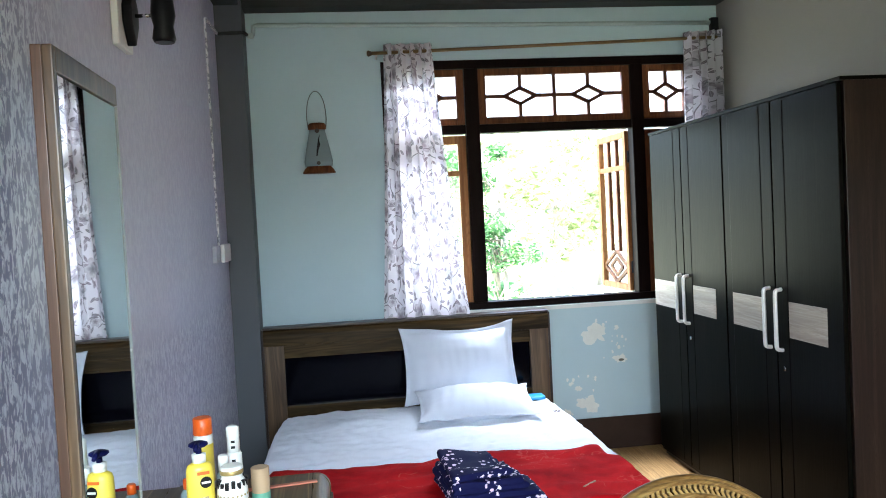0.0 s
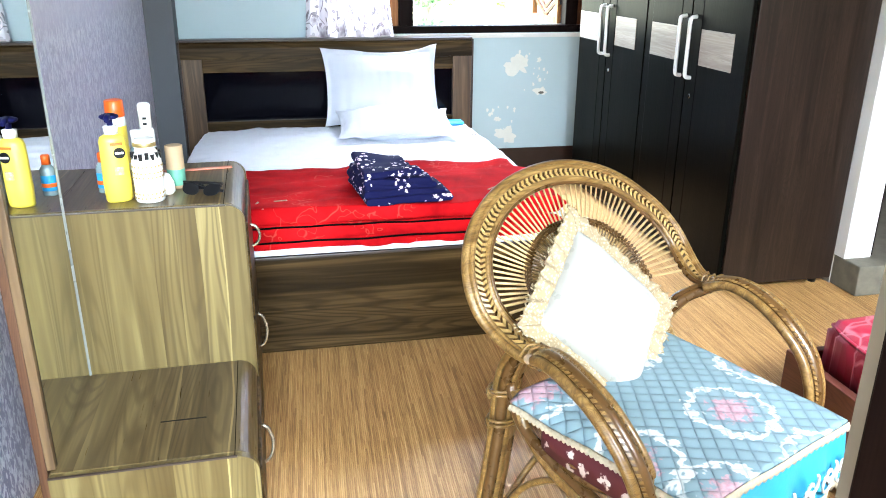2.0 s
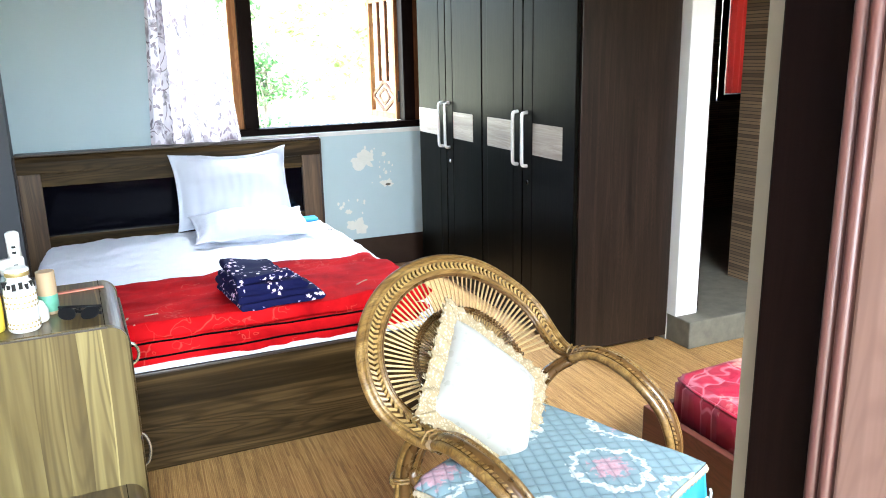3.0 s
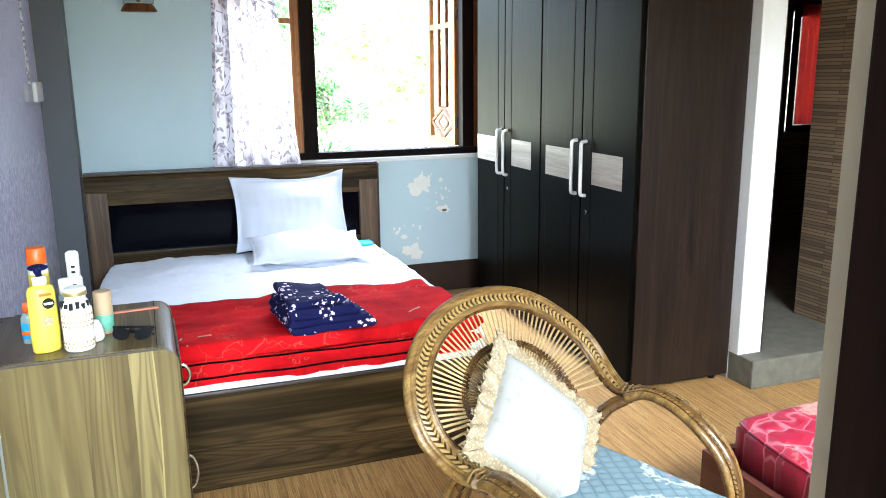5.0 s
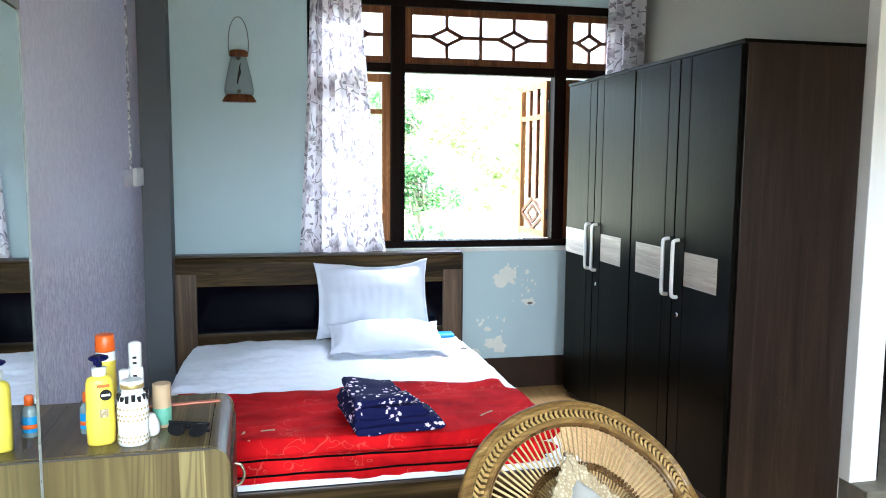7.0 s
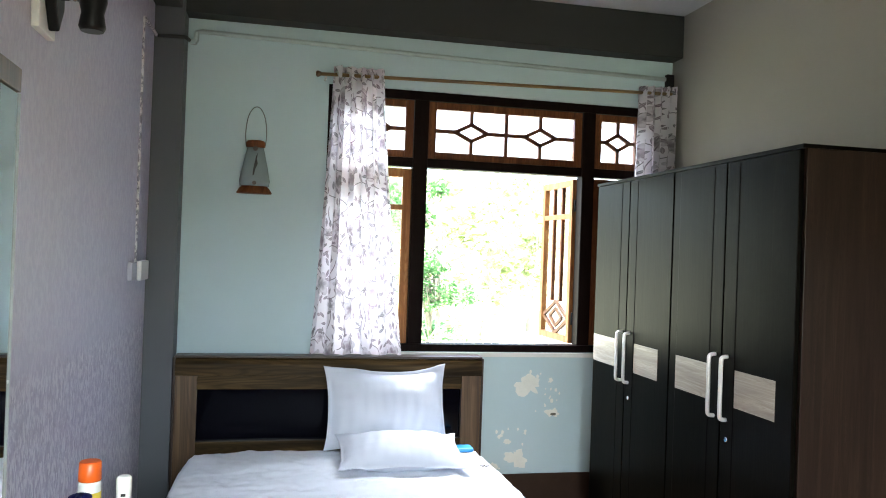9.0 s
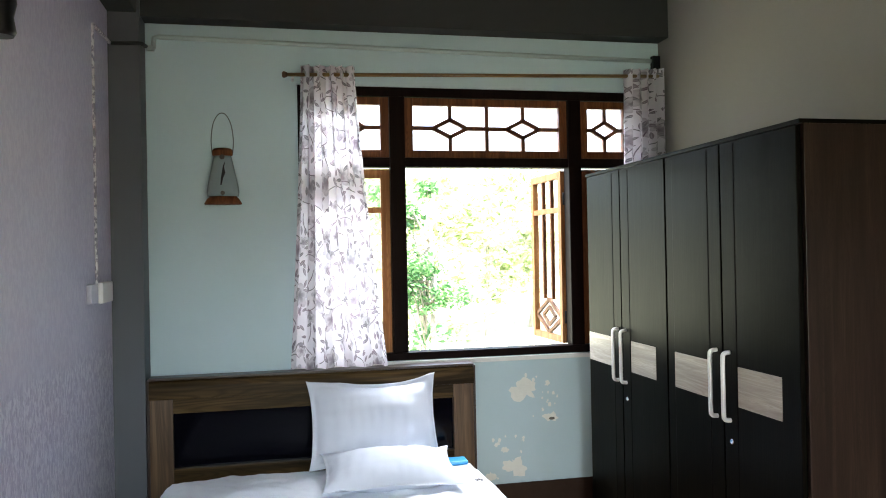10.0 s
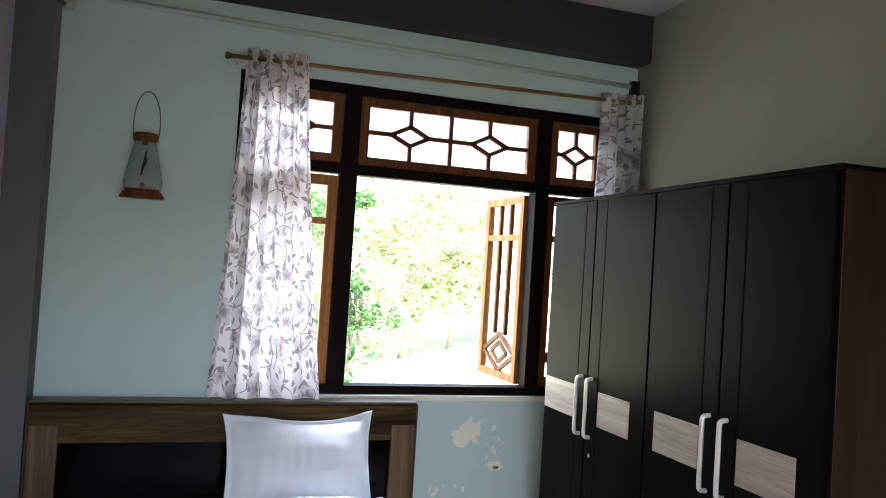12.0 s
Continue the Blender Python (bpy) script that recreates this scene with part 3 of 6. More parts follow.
def crimson_quilt():
    """Crimson mattress ticking: stitched wavy lines and pale pink blooms."""
    n = Nodes("crimson_mattress_cloth")
    v = n.coords((1, 1, 0.3))
    warp = n.mix(0.10, v, n.noise(v, 6, 2), "ADD")
    vo = n.add("ShaderNodeTexVoronoi", Scale=9.0, Randomness=0.6)
    vo.feature = "DISTANCE_TO_EDGE"
    n.link(warp, vo.inputs["Vector"])
    line = n.ramp(vo.outputs["Distance"], [(0.012, (1, 1, 1)), (0.035, (0, 0, 0))])
    fl = n.add("ShaderNodeTexVoronoi", Scale=2.6, Randomness=0.7)
    n.link(v, fl.inputs["Vector"])
    bloom = n.ramp(n.math("ADD", fl.outputs["Distance"], n.math("MULTIPLY", n.noise(v, 40, 3), 0.35)), [(0.33, (1, 1, 1)), (0.40, (0, 0, 0))])
    c = n.mix(n.noise(v, 8, 3), (0.22, 0.004, 0.020), (0.34, 0.010, 0.036))
    c = n.mix(n.math("MULTIPLY", line, 0.55), c, (0.62, 0.20, 0.24))
    c = n.mix(n.math("MULTIPLY", bloom, 0.7), c, n.mix(n.noise(v, 60, 2), (0.55, 0.20, 0.16), (0.72, 0.48, 0.40)))
    n.bump(n.ramp(vo.outputs["Distance"], [(0.0, (0, 0, 0)), (0.25, (1, 1, 1))]), 0.7, 0.008)
    return n.set(c, 0.5)


M_CRIMSON = crimson_quilt()
M_COT = wood("red_brown_cot_wood", [(0.3, (0.07, 0.018, 0.012)), (0.7, (0.15, 0.045, 0.03))], "y", 0.4, 2)
M_REDCLOTH = leaf_mat("red_curtain_cloth", (0.66, 0.05, 0.04), (0.66, 0.05, 0.04))
M_GRASS = plain("dry_pale_ground", (0.38, 0.40, 0.29), 0.9, var=0.35, scale=1.5, bump=0.5, bscale=30)
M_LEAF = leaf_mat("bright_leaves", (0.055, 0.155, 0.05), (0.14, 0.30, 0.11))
# far leaves: haze and glare are put into this paler colour
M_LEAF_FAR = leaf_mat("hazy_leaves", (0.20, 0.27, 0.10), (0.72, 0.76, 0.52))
M_BARK = plain("brown_bark", (0.36, 0.32, 0.26), 0.9, var=0.4, scale=20, bump=0.6)
M_BAMBOO = plain("pale_bamboo", (0.42, 0.38, 0.26), 0.6, var=0.3, scale=14)



def flaking():
    """White plastic under chipped, grimy paint."""
    n = Nodes("flaking_conduit_paint")
    v = n.coords((1, 1, 0.6))
    c = n.mix(n.ramp(n.noise(v, 70, 3), [(0.46, (0, 0, 0)), (0.54, (1, 1, 1))]), (0.24, 0.23, 0.27), (0.70, 0.69, 0.68))
    n.bump(n.noise(v, 70, 3), 0.6, 0.002)
    return n.set(c, 0.6)


M_FLAKE = flaking()

# ---- the large structure ----
WL, WR, WB = -0.585, 2.665, 5.13        # lilac wall, wardrobe wall, window wall
CEIL, DOORY0, DOORY1 = 3.20, 0.16, 0.45
EAST = 5.4
COLY = 4.95                            # face of the corner column


def struct(name, bm, material, label, category="wall"):
    return solid(name, bm, material, label, category, kind="structure")


struct("floor", box(WL - 0.2, EAST, 0.30, WB, -0.12, 0.0), M_MAT, "straw-coloured strip mat covering the bedroom floor", "floor")
# south of the room it is an unseen, added roof that blocks the sun
struct("ceiling", box(-2.2, EAST, -4.4, WB + 0.2, CEIL, CEIL + 0.12), M_CEIL, "plain white painted ceiling", "ceiling")
struct("wall_west", box(WL - 0.2, WL, DOORY0, COLY, 0, CEIL), M_LILAC, "lilac wall with mottled silvery wallpaper texture")
struct("wall_column", box(WL - 0.2, -0.425, COLY, WB + 0.2, 0, CEIL), M_GREY, "dark grey painted corner column", "column")
# window wall round its opening
WX0, WX1, WZ0, WZ1 = 0.40, 2.55, 0.99, 2.61
b = box(-0.425, WX0, WB, WB + 0.2, 0, CEIL)
box(WX1, WR + 0.14, WB, WB + 0.2, 0, CEIL, bm=b)
box(WX0, WX1, WB, WB + 0.2, 0, WZ0, bm=b)
box(WX0, WX1, WB, WB + 0.2, WZ1, CEIL, bm=b)
bmesh.ops.remove_doubles(b, verts=b.verts[:], dist=0.0005)
wall_n = struct("wall_north", b, M_MINT, "pale blue-green painted window wall with peeling paint")
struct("beam_north", box(WL, WR, 4.99, WB, 2.925, CEIL, 0.006), M_BEAM, "dark grey ceiling beam above the window", "beam")
struct("beam_west", box(WL, -0.44, DOORY1, 4.99, 2.93, CEIL, 0.006), M_BEAM, "dark grey ceiling beam above the lilac wall", "beam")
struct("baseboard", box(-0.42, WR, WB - 0.012, WB, 0, 0.215, 0.003), M_SKIRT, "dark brown painted skirting band with chipped top edge", "baseboard")
struct("wall_east", box(WR, WR + 0.14, 3.0, WB, 0, CEIL), M_BEIGE, "plain beige wall behind the wardrobe", "wall")
struct("wall_end", box(WR, WR + 0.14, 2.93, 3.0, 0.145, CEIL, 0.004), M_WHITE, "bright white wall end beside the bathroom doorway", "wall")
# partition with the bathroom doorway
b = box(3.66, EAST, 2.93, 3.07, 0, CEIL)
box(WR + 0.14, 3.66, 2.93, 3.07, 2.12, CEIL, bm=b)
struct("wall_bathroom", b, M_WHITE, "white partition wall with the bathroom doorway")
struct("wall_far_east", box(EAST, EAST + 0.2, DOORY0, WB + 0.2, 0, CEIL), M_BEIGE, "plain beige wall", "wall")
# door wall behind the walker, with the south window
SX0, SX1, SZ0, SZ1 = 1.35, 3.05, 0.95, 2.2
DX0, DX1, DZ = -0.50, 0.580, 2.12
b = box(WL - 0.2, DX0, DOORY0, DOORY1, 0, CEIL)
box(DX0, DX1, DOORY0, DOORY1, DZ, CEIL, bm=b)
box(DX1, SX0, DOORY0, DOORY1, 0, CEIL, bm=b)
box(SX0, SX1, DOORY0, DOORY1, 0, SZ0, bm=b)
box(SX0, SX1, DOORY0, DOORY1, SZ1, CEIL, bm=b)
box(SX1, EAST, DOORY0, DOORY1, 0, CEIL, bm=b)
bmesh.ops.remove_doubles(b, verts=b.verts[:], dist=0.0005)
struct("wall_south", b, M_CREAM, "cream plastered wall with the entrance doorway")
d = thing("door_1", "dark brown entrance door frame with pink-painted outer casing", "door frame", kind="structure")
part("jamb", box(0.543, 0.580, 0.327, 0.400, 0, 2.10, 0.003), M_DARKWOOD, d, "dark brown painted jamb")
part("jamb", box(DX0, DX0 + 0.02, 0.327, 0.400, 0, 2.10, 0.003), M_DARKWOOD, d, "dark brown painted jamb")
part("head", box(DX0 + 0.02, 0.543, 0.327, 0.400, 2.10, 2.12, 0.003), M_DARKWOOD, d)
part("casing", box(0.527, 0.580, 0.10, 0.296, 0, 2.10, 0.004), M_PINK, d, "pink-painted casing")
b = box(0.531, 0.580, 0.298, 0.325, 0, 2.10, 0.002)
for y in (0.305, 0.318):
    tube([(0.531, y, 0.0), (0.531, y, 2.10)], 0.0055, 10, bm=b)
part("moulding", b, M_PINK_DK, d, "worn maroon fluted moulding")
part("casing", box(DX0, DX0 + 0.03, 0.10, 0.325, 0, 2.10, 0.004), M_PINK, d, "pink-painted casing")
# unseen porch, assumed behind the walker
struct("porch_floor", box(-2.2, EAST, -2.6, 0.30, -0.14, -0.02), M_CEMENT, "grey cement porch floor", "floor")
b = box(-2.2, -2.0, -2.6, 0.16, 0, CEIL)
box(3.0, 3.2, -2.6, 0.16, 0, CEIL, bm=b)
struct("porch_wall", b, M_CREAM, "plain cream porch side walls", "wall")
# bathroom
struct("bathroom_floor", box(WR + 0.006, EAST, 2.826, WB, 0, 0.145, 0.008), M_CEMENT, "raised grey cement bathroom step and floor", "step")
BX0, BX1, BZ0, BZ1 = 4.82, 5.16, 1.06, 2.0
b = box(WR + 0.14, BX0, WB - 0.09, WB + 0.2, 0.145, CEIL)
box(BX1, EAST, WB - 0.09, WB + 0.2, 0.145, CEIL, bm=b)
box(BX0, BX1, WB - 0.09, WB + 0.2, 0.145, BZ0, bm=b)
box(BX0, BX1, WB - 0.09, WB + 0.2, BZ1, CEIL, bm=b)
struct("bathroom_wall_north", b, M_TILE, "bathroom wall clad in brown stacked stone tile", "wall")
struct("bathroom_wall_east", box(EAST - 0.05, EAST - 0.002, 3.07, WB - 0.09, 0.145, CEIL), M_TILE, "bathroom wall clad in brown stacked stone tile", "wall")
struct("bathroom_pier", box(3.455, 3.66, 3.072, 3.39, 0.145, CEIL), M_TILE, "tiled pier beside the bathroom doorway", "column")
struct("bathroom_wall_west", box(WR + 0.14, WR + 0.16, 3.10, WB - 0.09, 0.145, CEIL), M_TILE, "bathroom wall clad in brown stacked stone tile", "wall")
d = thing("door_2", "thin dark brown bathroom door frame", "door frame", kind="structure")
part("jamb", box(WR + 0.142, WR + 0.165, 2.95, 3.06, 0.147, 2.12, 0.003), M_DARKWOOD, d)
part("head", box(WR + 0.165, 3.66, 2.95, 3.06, 2.09, 2.12, 0.003), M_DARKWOOD, d)

# peeled paint on the window wall
for k, (cx, cz, rx, rz) in enumerate([(1.74, 0.775, 0.105, 0.075), (1.90, 0.600, 0.05, 0.035), (1.665, 0.315, 0.095, 0.085), (1.51, 0.26, 0.045, 0.035), (1.60, 0.42, 0.025, 0.02), (1.72, 0.48, 0.012, 0.02), (1.88, 0.81, 0.02, 0.02), (1.56, 0.46, 0.012, 0.018)]):
    out = []
    for a in range(36):
        t = 2 * math.pi * a / 36
        r = 0.75 + 0.55 * noise.noise((math.cos(t) * 1.6 + 7 * k, math.sin(t) * 1.6, 0.3)) + 0.25 * noise.noise((math.cos(t) * 5 + 7 * k, math.sin(t) * 5, 2.3))
        out.append((cx + rx * r * math.cos(t), cz + rz * r * math.sin(t)))
    part("peeled_patch", prism(out, 0.0015, Matrix(((1, 0, 0, 0), (0, 0, -1, WB - 0.0003), (0, 1, 0, 0), (0, 0, 0, 1)))), M_PLASTER, wall_n, "patch of bare pale plaster")
rnd = random.Random(17)
for k in range(26):
    cx, cz = rnd.choice(((1.79, 0.80), (1.63, 0.44), (1.52, 0.27), (1.74, 0.66), (1.88, 0.70)))
    cx, cz, r = cx + rnd.gauss(0, 0.045), cz + rnd.gauss(0, 0.045), rnd.uniform(0.004, 0.011)
    out = [(cx + r * rnd.uniform(0.6, 1.2) * math.cos(a * math.pi / 4), cz + r * rnd.uniform(0.8, 1.7) * math.sin(a * math.pi / 4)) for a in range(8)]
    part("peeled_speck", prism(out, 0.0012, Matrix(((1, 0, 0, 0), (0, 0, -1, WB - 0.0002), (0, 1, 0, 0), (0, 0, 0, 1)))), M_PLASTER, wall_n, "speck of bare pale plaster")
part("hole", prism([(1.905 + 0.02 * math.cos(a * 0.5), 0.592 + 0.009 * math.sin(a * 0.5)) for a in range(12)], 0.003, Matrix(((1, 0, 0, 0), (0, 0, -1, WB), (0, 1, 0, 0), (0, 0, 0, 1)))), M_CEMENT, wall_n, "dark chipped hole")

# ---- window ----
win = thing("window_1", "dark teak triple window with patterned top lights, the middle casement open", "window", kind="structure")
FY0, FY1 = WB + 0.015, WB + 0.10
part("outer_stile", box(WX0, WX0 + 0.07, FY0, FY1, WZ0 + 0.05, WZ1 - 0.055, 0.004), M_DARKWOOD, win)
part("outer_stile", box(WX1 - 0.07, WX1, FY0, FY1, WZ0 + 0.05, WZ1 - 0.055, 0.004), M_DARKWOOD, win)
part("head_rail", box(WX0, WX1, FY0, FY1, WZ1 - 0.055, WZ1, 0.004), M_DARKWOOD, win)
part("bottom_rail", box(WX0, WX1, FY0 - 0.02, FY1, WZ0, WZ0 + 0.045, 0.004), M_DARKWOOD, win)
part("window_sill", box(WX0 - 0.05, WX1 + 0.02, WB - 0.025, WB - 0.001, WZ0 - 0.03, WZ0 - 0.003, 0.003), M_WHITE, win, "white painted sill")
for x0, x1 in ((0.935, 1.025), (2.052, 2.135)):
    part("mullion", box(x0, x1, FY0 - 0.01, FY1, WZ0 + 0.046, WZ1 - 0.056, 0.004), M_DARKWOOD, win)
for x0, x1 in ((WX0 + 0.071, 0.934), (1.026, 2.051), (2.136, WX1 - 0.071)):
    part("transom", box(x0, x1, FY0, FY1, 2.136, 2.192, 0.004), M_DARKWOOD, win)


def top_light(x0, x1, cells):
    z0, z1 = 2.194, 2.552
    y0, y1 = FY0 + 0.012, FY0 + 0.052
    fx, fz = 0.052, 0.045
    b = box(x0 + 0.001, x0 + fx, y0, y1, z0, z1, 0.003)
    box(x1 - fx, x1 - 0.001, y0, y1, z0, z1, 0.003, bm=b)
    box(x0 + fx, x1 - fx, y0, y1, z0, z0 + fz, 0.003, bm=b)
    box(x0 + fx, x1 - fx, y0, y1, z1 - fz, z1, 0.003, bm=b)
    sash = part("top_light", b, M_TEAK, win, "teak top light with a cut-out lattice")
    ax0, ax1, az0, az1 = x0 + fx, x1 - fx, z0 + fz, z1 - fz
    zc, w = (az0 + az1) / 2, (ax1 - ax0) / cells
    b = bmesh.new()
    yy = (y0 + y1) / 2

    def bar(p, q, r=0.011):
        p, q = Vector((p[0], yy, p[1])), Vector((q[0], yy, q[1]))
        L = (q - p).length
        c = box(-r, r, -0.012, 0.012, 0, L + 0.004)
        c.transform(Matrix.Translation(p) @ (q - p).to_track_quat("Z", "Y").to_matrix().to_4x4())
        merge(b, c)
    for k in range(cells):
        c = ax0 + w * (k + 0.5)
        rx, rz = 0.105 if cells > 1 else 0.085, 0.052
        bar((c, az0), (c, zc - rz))
        bar((c, zc + rz), (c, az1))
        bar((ax0 + w * k, zc), (c - rx, zc))
        bar((c + rx, zc), (ax0 + w * (k + 1), zc))
        for sx in (-1, 1):
            for sz in (-1, 1):
                bar((c + sx * rx, zc), (c, zc + sz * rz), 0.012)
        if k:
            bar((ax0 + w * k, az0), (ax0 + w * k, az1))
    part("lattice", b, M_TEAK, sash)
    p = part("pane", box(ax0 - 0.004, ax1 + 0.004, yy + 0.014, yy + 0.018, az0 - 0.004, az1 + 0.004), M_GLASS, sash, "clear glass pane")
    p.visible_shadow = False


top_light(0.471, 0.934, 1)
top_light(1.026, 2.051, 2)
top_light(2.136, 2.479, 1)


def casement(x0, x1, m, mat_, w=0.055):
    """A tall casement with a short upper pane, upright bars and a diamond at the foot, hinged at its local origin."""
    z0, z1 = 1.035, 2.126
    b = box(x0, x0 + w, -0.02, 0.02, z0, z1, 0.003)
    box(x1 - w, x1, -0.02, 0.02, z0, z1, 0.003, bm=b)
    box(x0 + w, x1 - w, -0.02, 0.02, z0, z0 + w, 0.003, bm=b)
    box(x0 + w, x1 - w, -0.02, 0.02, z1 - w, z1, 0.003, bm=b)
    box(x0 + w, x1 - w, -0.018, 0.018, 1.865, 1.90, 0.003, bm=b)
    b.transform(m)
    sash = part("casement", b, mat_, win, "teak casement sash")
    b = bmesh.new()
    n = 3
    for k in range(1, n):
        x = x0 + w + (x1 - x0 - 2 * w) * k / n
        box(x - 0.011, x + 0.011, -0.013, 0.013, z0 + w + 0.22, z1 - w, bm=b)
    xc = (x0 + x1) / 2
    hw = (x1 - x0) / 2 - w
    for sx in (-1, 1):
        for za, zb in ((z0 + w, z0 + w + 0.11), (z0 + w + 0.22, z0 + w + 0.11)):
            p, q = Vector((xc, 0, za)), Vector((xc + sx * hw, 0, zb))
            c = box(-0.010, 0.010, -0.012, 0.012, 0, (q - p).length)
            c.transform(Matrix.Translation(p) @ (q - p).to_track_quat("Z", "Y").to_matrix().to_4x4())
            merge(b, c)
            p2, q2 = Vector((xc, 0, za + (0.05 if za < zb else -0.05))), Vector((xc + sx * hw * 0.5, 0, zb))
            c = box(-0.008, 0.008, -0.012, 0.012, 0, (q2 - p2).length)
            c.transform(Matrix.Translation(p2) @ (q2 - p2).to_track_quat("Z", "Y").to_matrix().to_4x4())
            merge(b, c)
    b.transform(m)
    part("glazing_bars", b, M_TEAK, sash)
    b = box(x0 + w - 0.004, x1 - w + 0.004, -0.002, 0.002, z0 + w, z1 - w)
    b.transform(m)
    p = part("pane", b, M_GLASS, sash, "clear glass pane")
    p.visible_shadow = False


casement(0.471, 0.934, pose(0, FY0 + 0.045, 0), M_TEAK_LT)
casement(2.136, 2.479, pose(0, FY0 + 0.045, 0), M_TEAK)
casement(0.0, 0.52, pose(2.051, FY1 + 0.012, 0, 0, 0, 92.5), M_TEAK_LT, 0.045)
b = bmesh.new()
for z in (1.2, 1.95):
    tube([(2.051, FY1 + 0.005, z - 0.04), (2.051, FY1 + 0.005, z + 0.04)], 0.008, bm=b)
part("hinge", b, M_BLACK, win)
# south window, unseen and assumed from the light: frame in its opening
win2 = thing("window_2", "plain wooden window in the door wall", "window", kind="structure")
for x0, x1, z0, z1 in ((SX0, SX0 + 0.05, SZ0, SZ1), (SX1 - 0.05, SX1, SZ0, SZ1), (SX0 + 0.05, SX1 - 0.05, SZ0, SZ0 + 0.05), (SX0 + 0.05, SX1 - 0.05, SZ1 - 0.05, SZ1), (2.17, 2.22, SZ0 + 0.05, SZ1 - 0.05)):
    part("window_frame", box(x0, x1, 0.24, 0.30, z0, z1, 0.003), M_TEAK, win2)

# ---- curtains and rod ----
rod = thing("curtain_rod", "slim wooden curtain rod on small brackets above the window", "curtain rod")
part("pole", tube([(0.34, 5.05, 2.645), (2.655, 5.05, 2.70)], 0.011, 10), M_CANE, rod)
part("finial", tube([(0.315, 5.05, 2.645), (0.325, 5.05, 2.645), (0.345, 5.05, 2.645)], [0.012, 0.02, 0.013], 12), M_CANE_DK, rod)
part("bracket", tube([(0.375, 5.05, 2.628), (0.375, 5.13, 2.628)], 0.008, 8), M_STEEL, rod)
part("bracket", tube([(2.60, 5.05, 2.672), (2.60, 5.13, 2.672)], 0.008, 8), M_STEEL, rod)


def curtain(x0, x1, X0, X1, ztop, zbot, folds, ztilt=0.0):
    """Hangs from the rod, x0..x1 at its head, X0..X1 at its hem."""
    n, m = folds * 14, 26
    b = bmesh.new()

    def at(u, v):
        w = v ** 1.3
        a, c = x0 + (X0 - x0) * w, x1 + (X1 - x1) * w
        s = 2 * math.pi * folds * u
        x = a + (c - a) * u + 0.010 * math.sin(2 * s) * (1 - 0.5 * v)
        y = 5.05 + (0.034 - 0.008 * v) * math.sin(s + 0.5 * math.sin(3 * v + u * 9)) - 0.01 * v
        z = ztop + ztilt * u - (ztop - zbot) * v + (0.012 * math.sin(s * 0.5) * v)
        return (x, y, z)
    b = grid(n, m, at)
    uvl = b.loops.layers.uv.new("UVMap")
    b.verts.ensure_lookup_table()
    L = (X1 - X0) * 1.9
    for f in b.faces:
        for lp in f.loops:
            k = lp.vert.index if lp.vert.index >= 0 else 0
            lp[uvl].uv = (0, 0)
    b.verts.index_update()
    for f in b.faces:
        for lp in f.loops:
            i, j = divmod(lp.vert.index, m + 1)
            lp[uvl].uv = (i / n * L, -j / m * (ztop - zbot))
    return b


solid("curtain", curtain(0.42, 0.725, 0.335, 0.885, 2.70, 0.975, 5), M_CURTAIN, "sheer white curtain with mauve floral print", "curtain", group="window curtains")
solid("curtain", curtain(2.39, 2.655, 2.365, 2.655, 2.735, 1.10, 5, 0.01), M_CURTAIN, "sheer white floral curtain bunched beside the wardrobe", "curtain", group="window curtains")
for x in (0.44, 0.51, 0.58, 0.65, 0.71):
    c = lathe([(0.02, -0.003), (0.023, 0), (0.02, 0.003)], 14)
    c.transform(Matrix.Translation((x, 5.05, 2.65)) @ Euler((0, radians(80), radians(25))).to_matrix().to_4x4())
    part("eyelet", c, M_STEEL, scene.objects["curtain"], "metal eyelet ring")

# ---- cable conduit and switch ----
cond = thing("cable_conduit", "thin plastic cable conduit run along the walls", "conduit")
part("riser", box(WL, WL + 0.012, 4.579, 4.591, 1.50, 2.76, 0.003), M_FLAKE, cond, "white flaking riser")
part("bend", tube([(WL + 0.008, 4.585, 2.755), (WL + 0.012, 4.76, 2.76), (WL + 0.014, COLY - 0.015, 2.76)], 0.009, 8), M_FLAKE, cond)
part("column_run", tube([(WL + 0.02, COLY - 0.008, 2.76), (-0.43, COLY - 0.008, 2.765), (-0.418, COLY + 0.01, 2.768), (-0.416, 5.10, 2.79)], 0.011, 8), M_BEAM, cond)
part("junction", box(-0.415, -0.375, WB - 0.03, WB, 2.77, 2.80, 0.004), M_PVC_GREY, cond)
part("wall_run", tube([(-0.38, WB - 0.012, 2.785), (-0.375, WB - 0.012, 2.845), (-0.35, WB - 0.012, 2.85), (1.2, WB - 0.012, 2.825), (2.66, WB - 0.012, 2.81)], 0.014, 8), M_PVC_GREY, cond)
part("junction", box(2.61, 2.66, WB - 0.04, WB, 2.74, 2.84, 0.004), M_BLACK, cond)
sw = thing("switch_box", "white plastic switch box on the lilac wall", "switch")
part("base", box(WL, WL + 0.022, 4.40, 4.76, 1.415, 1.505, 0.004), M_BASEGREY, sw, "grey back box")
part("cover", box(WL + 0.022, WL + 0.045, 4.53, 4.76, 1.41, 1.512, 0.008), M_PVC, sw)

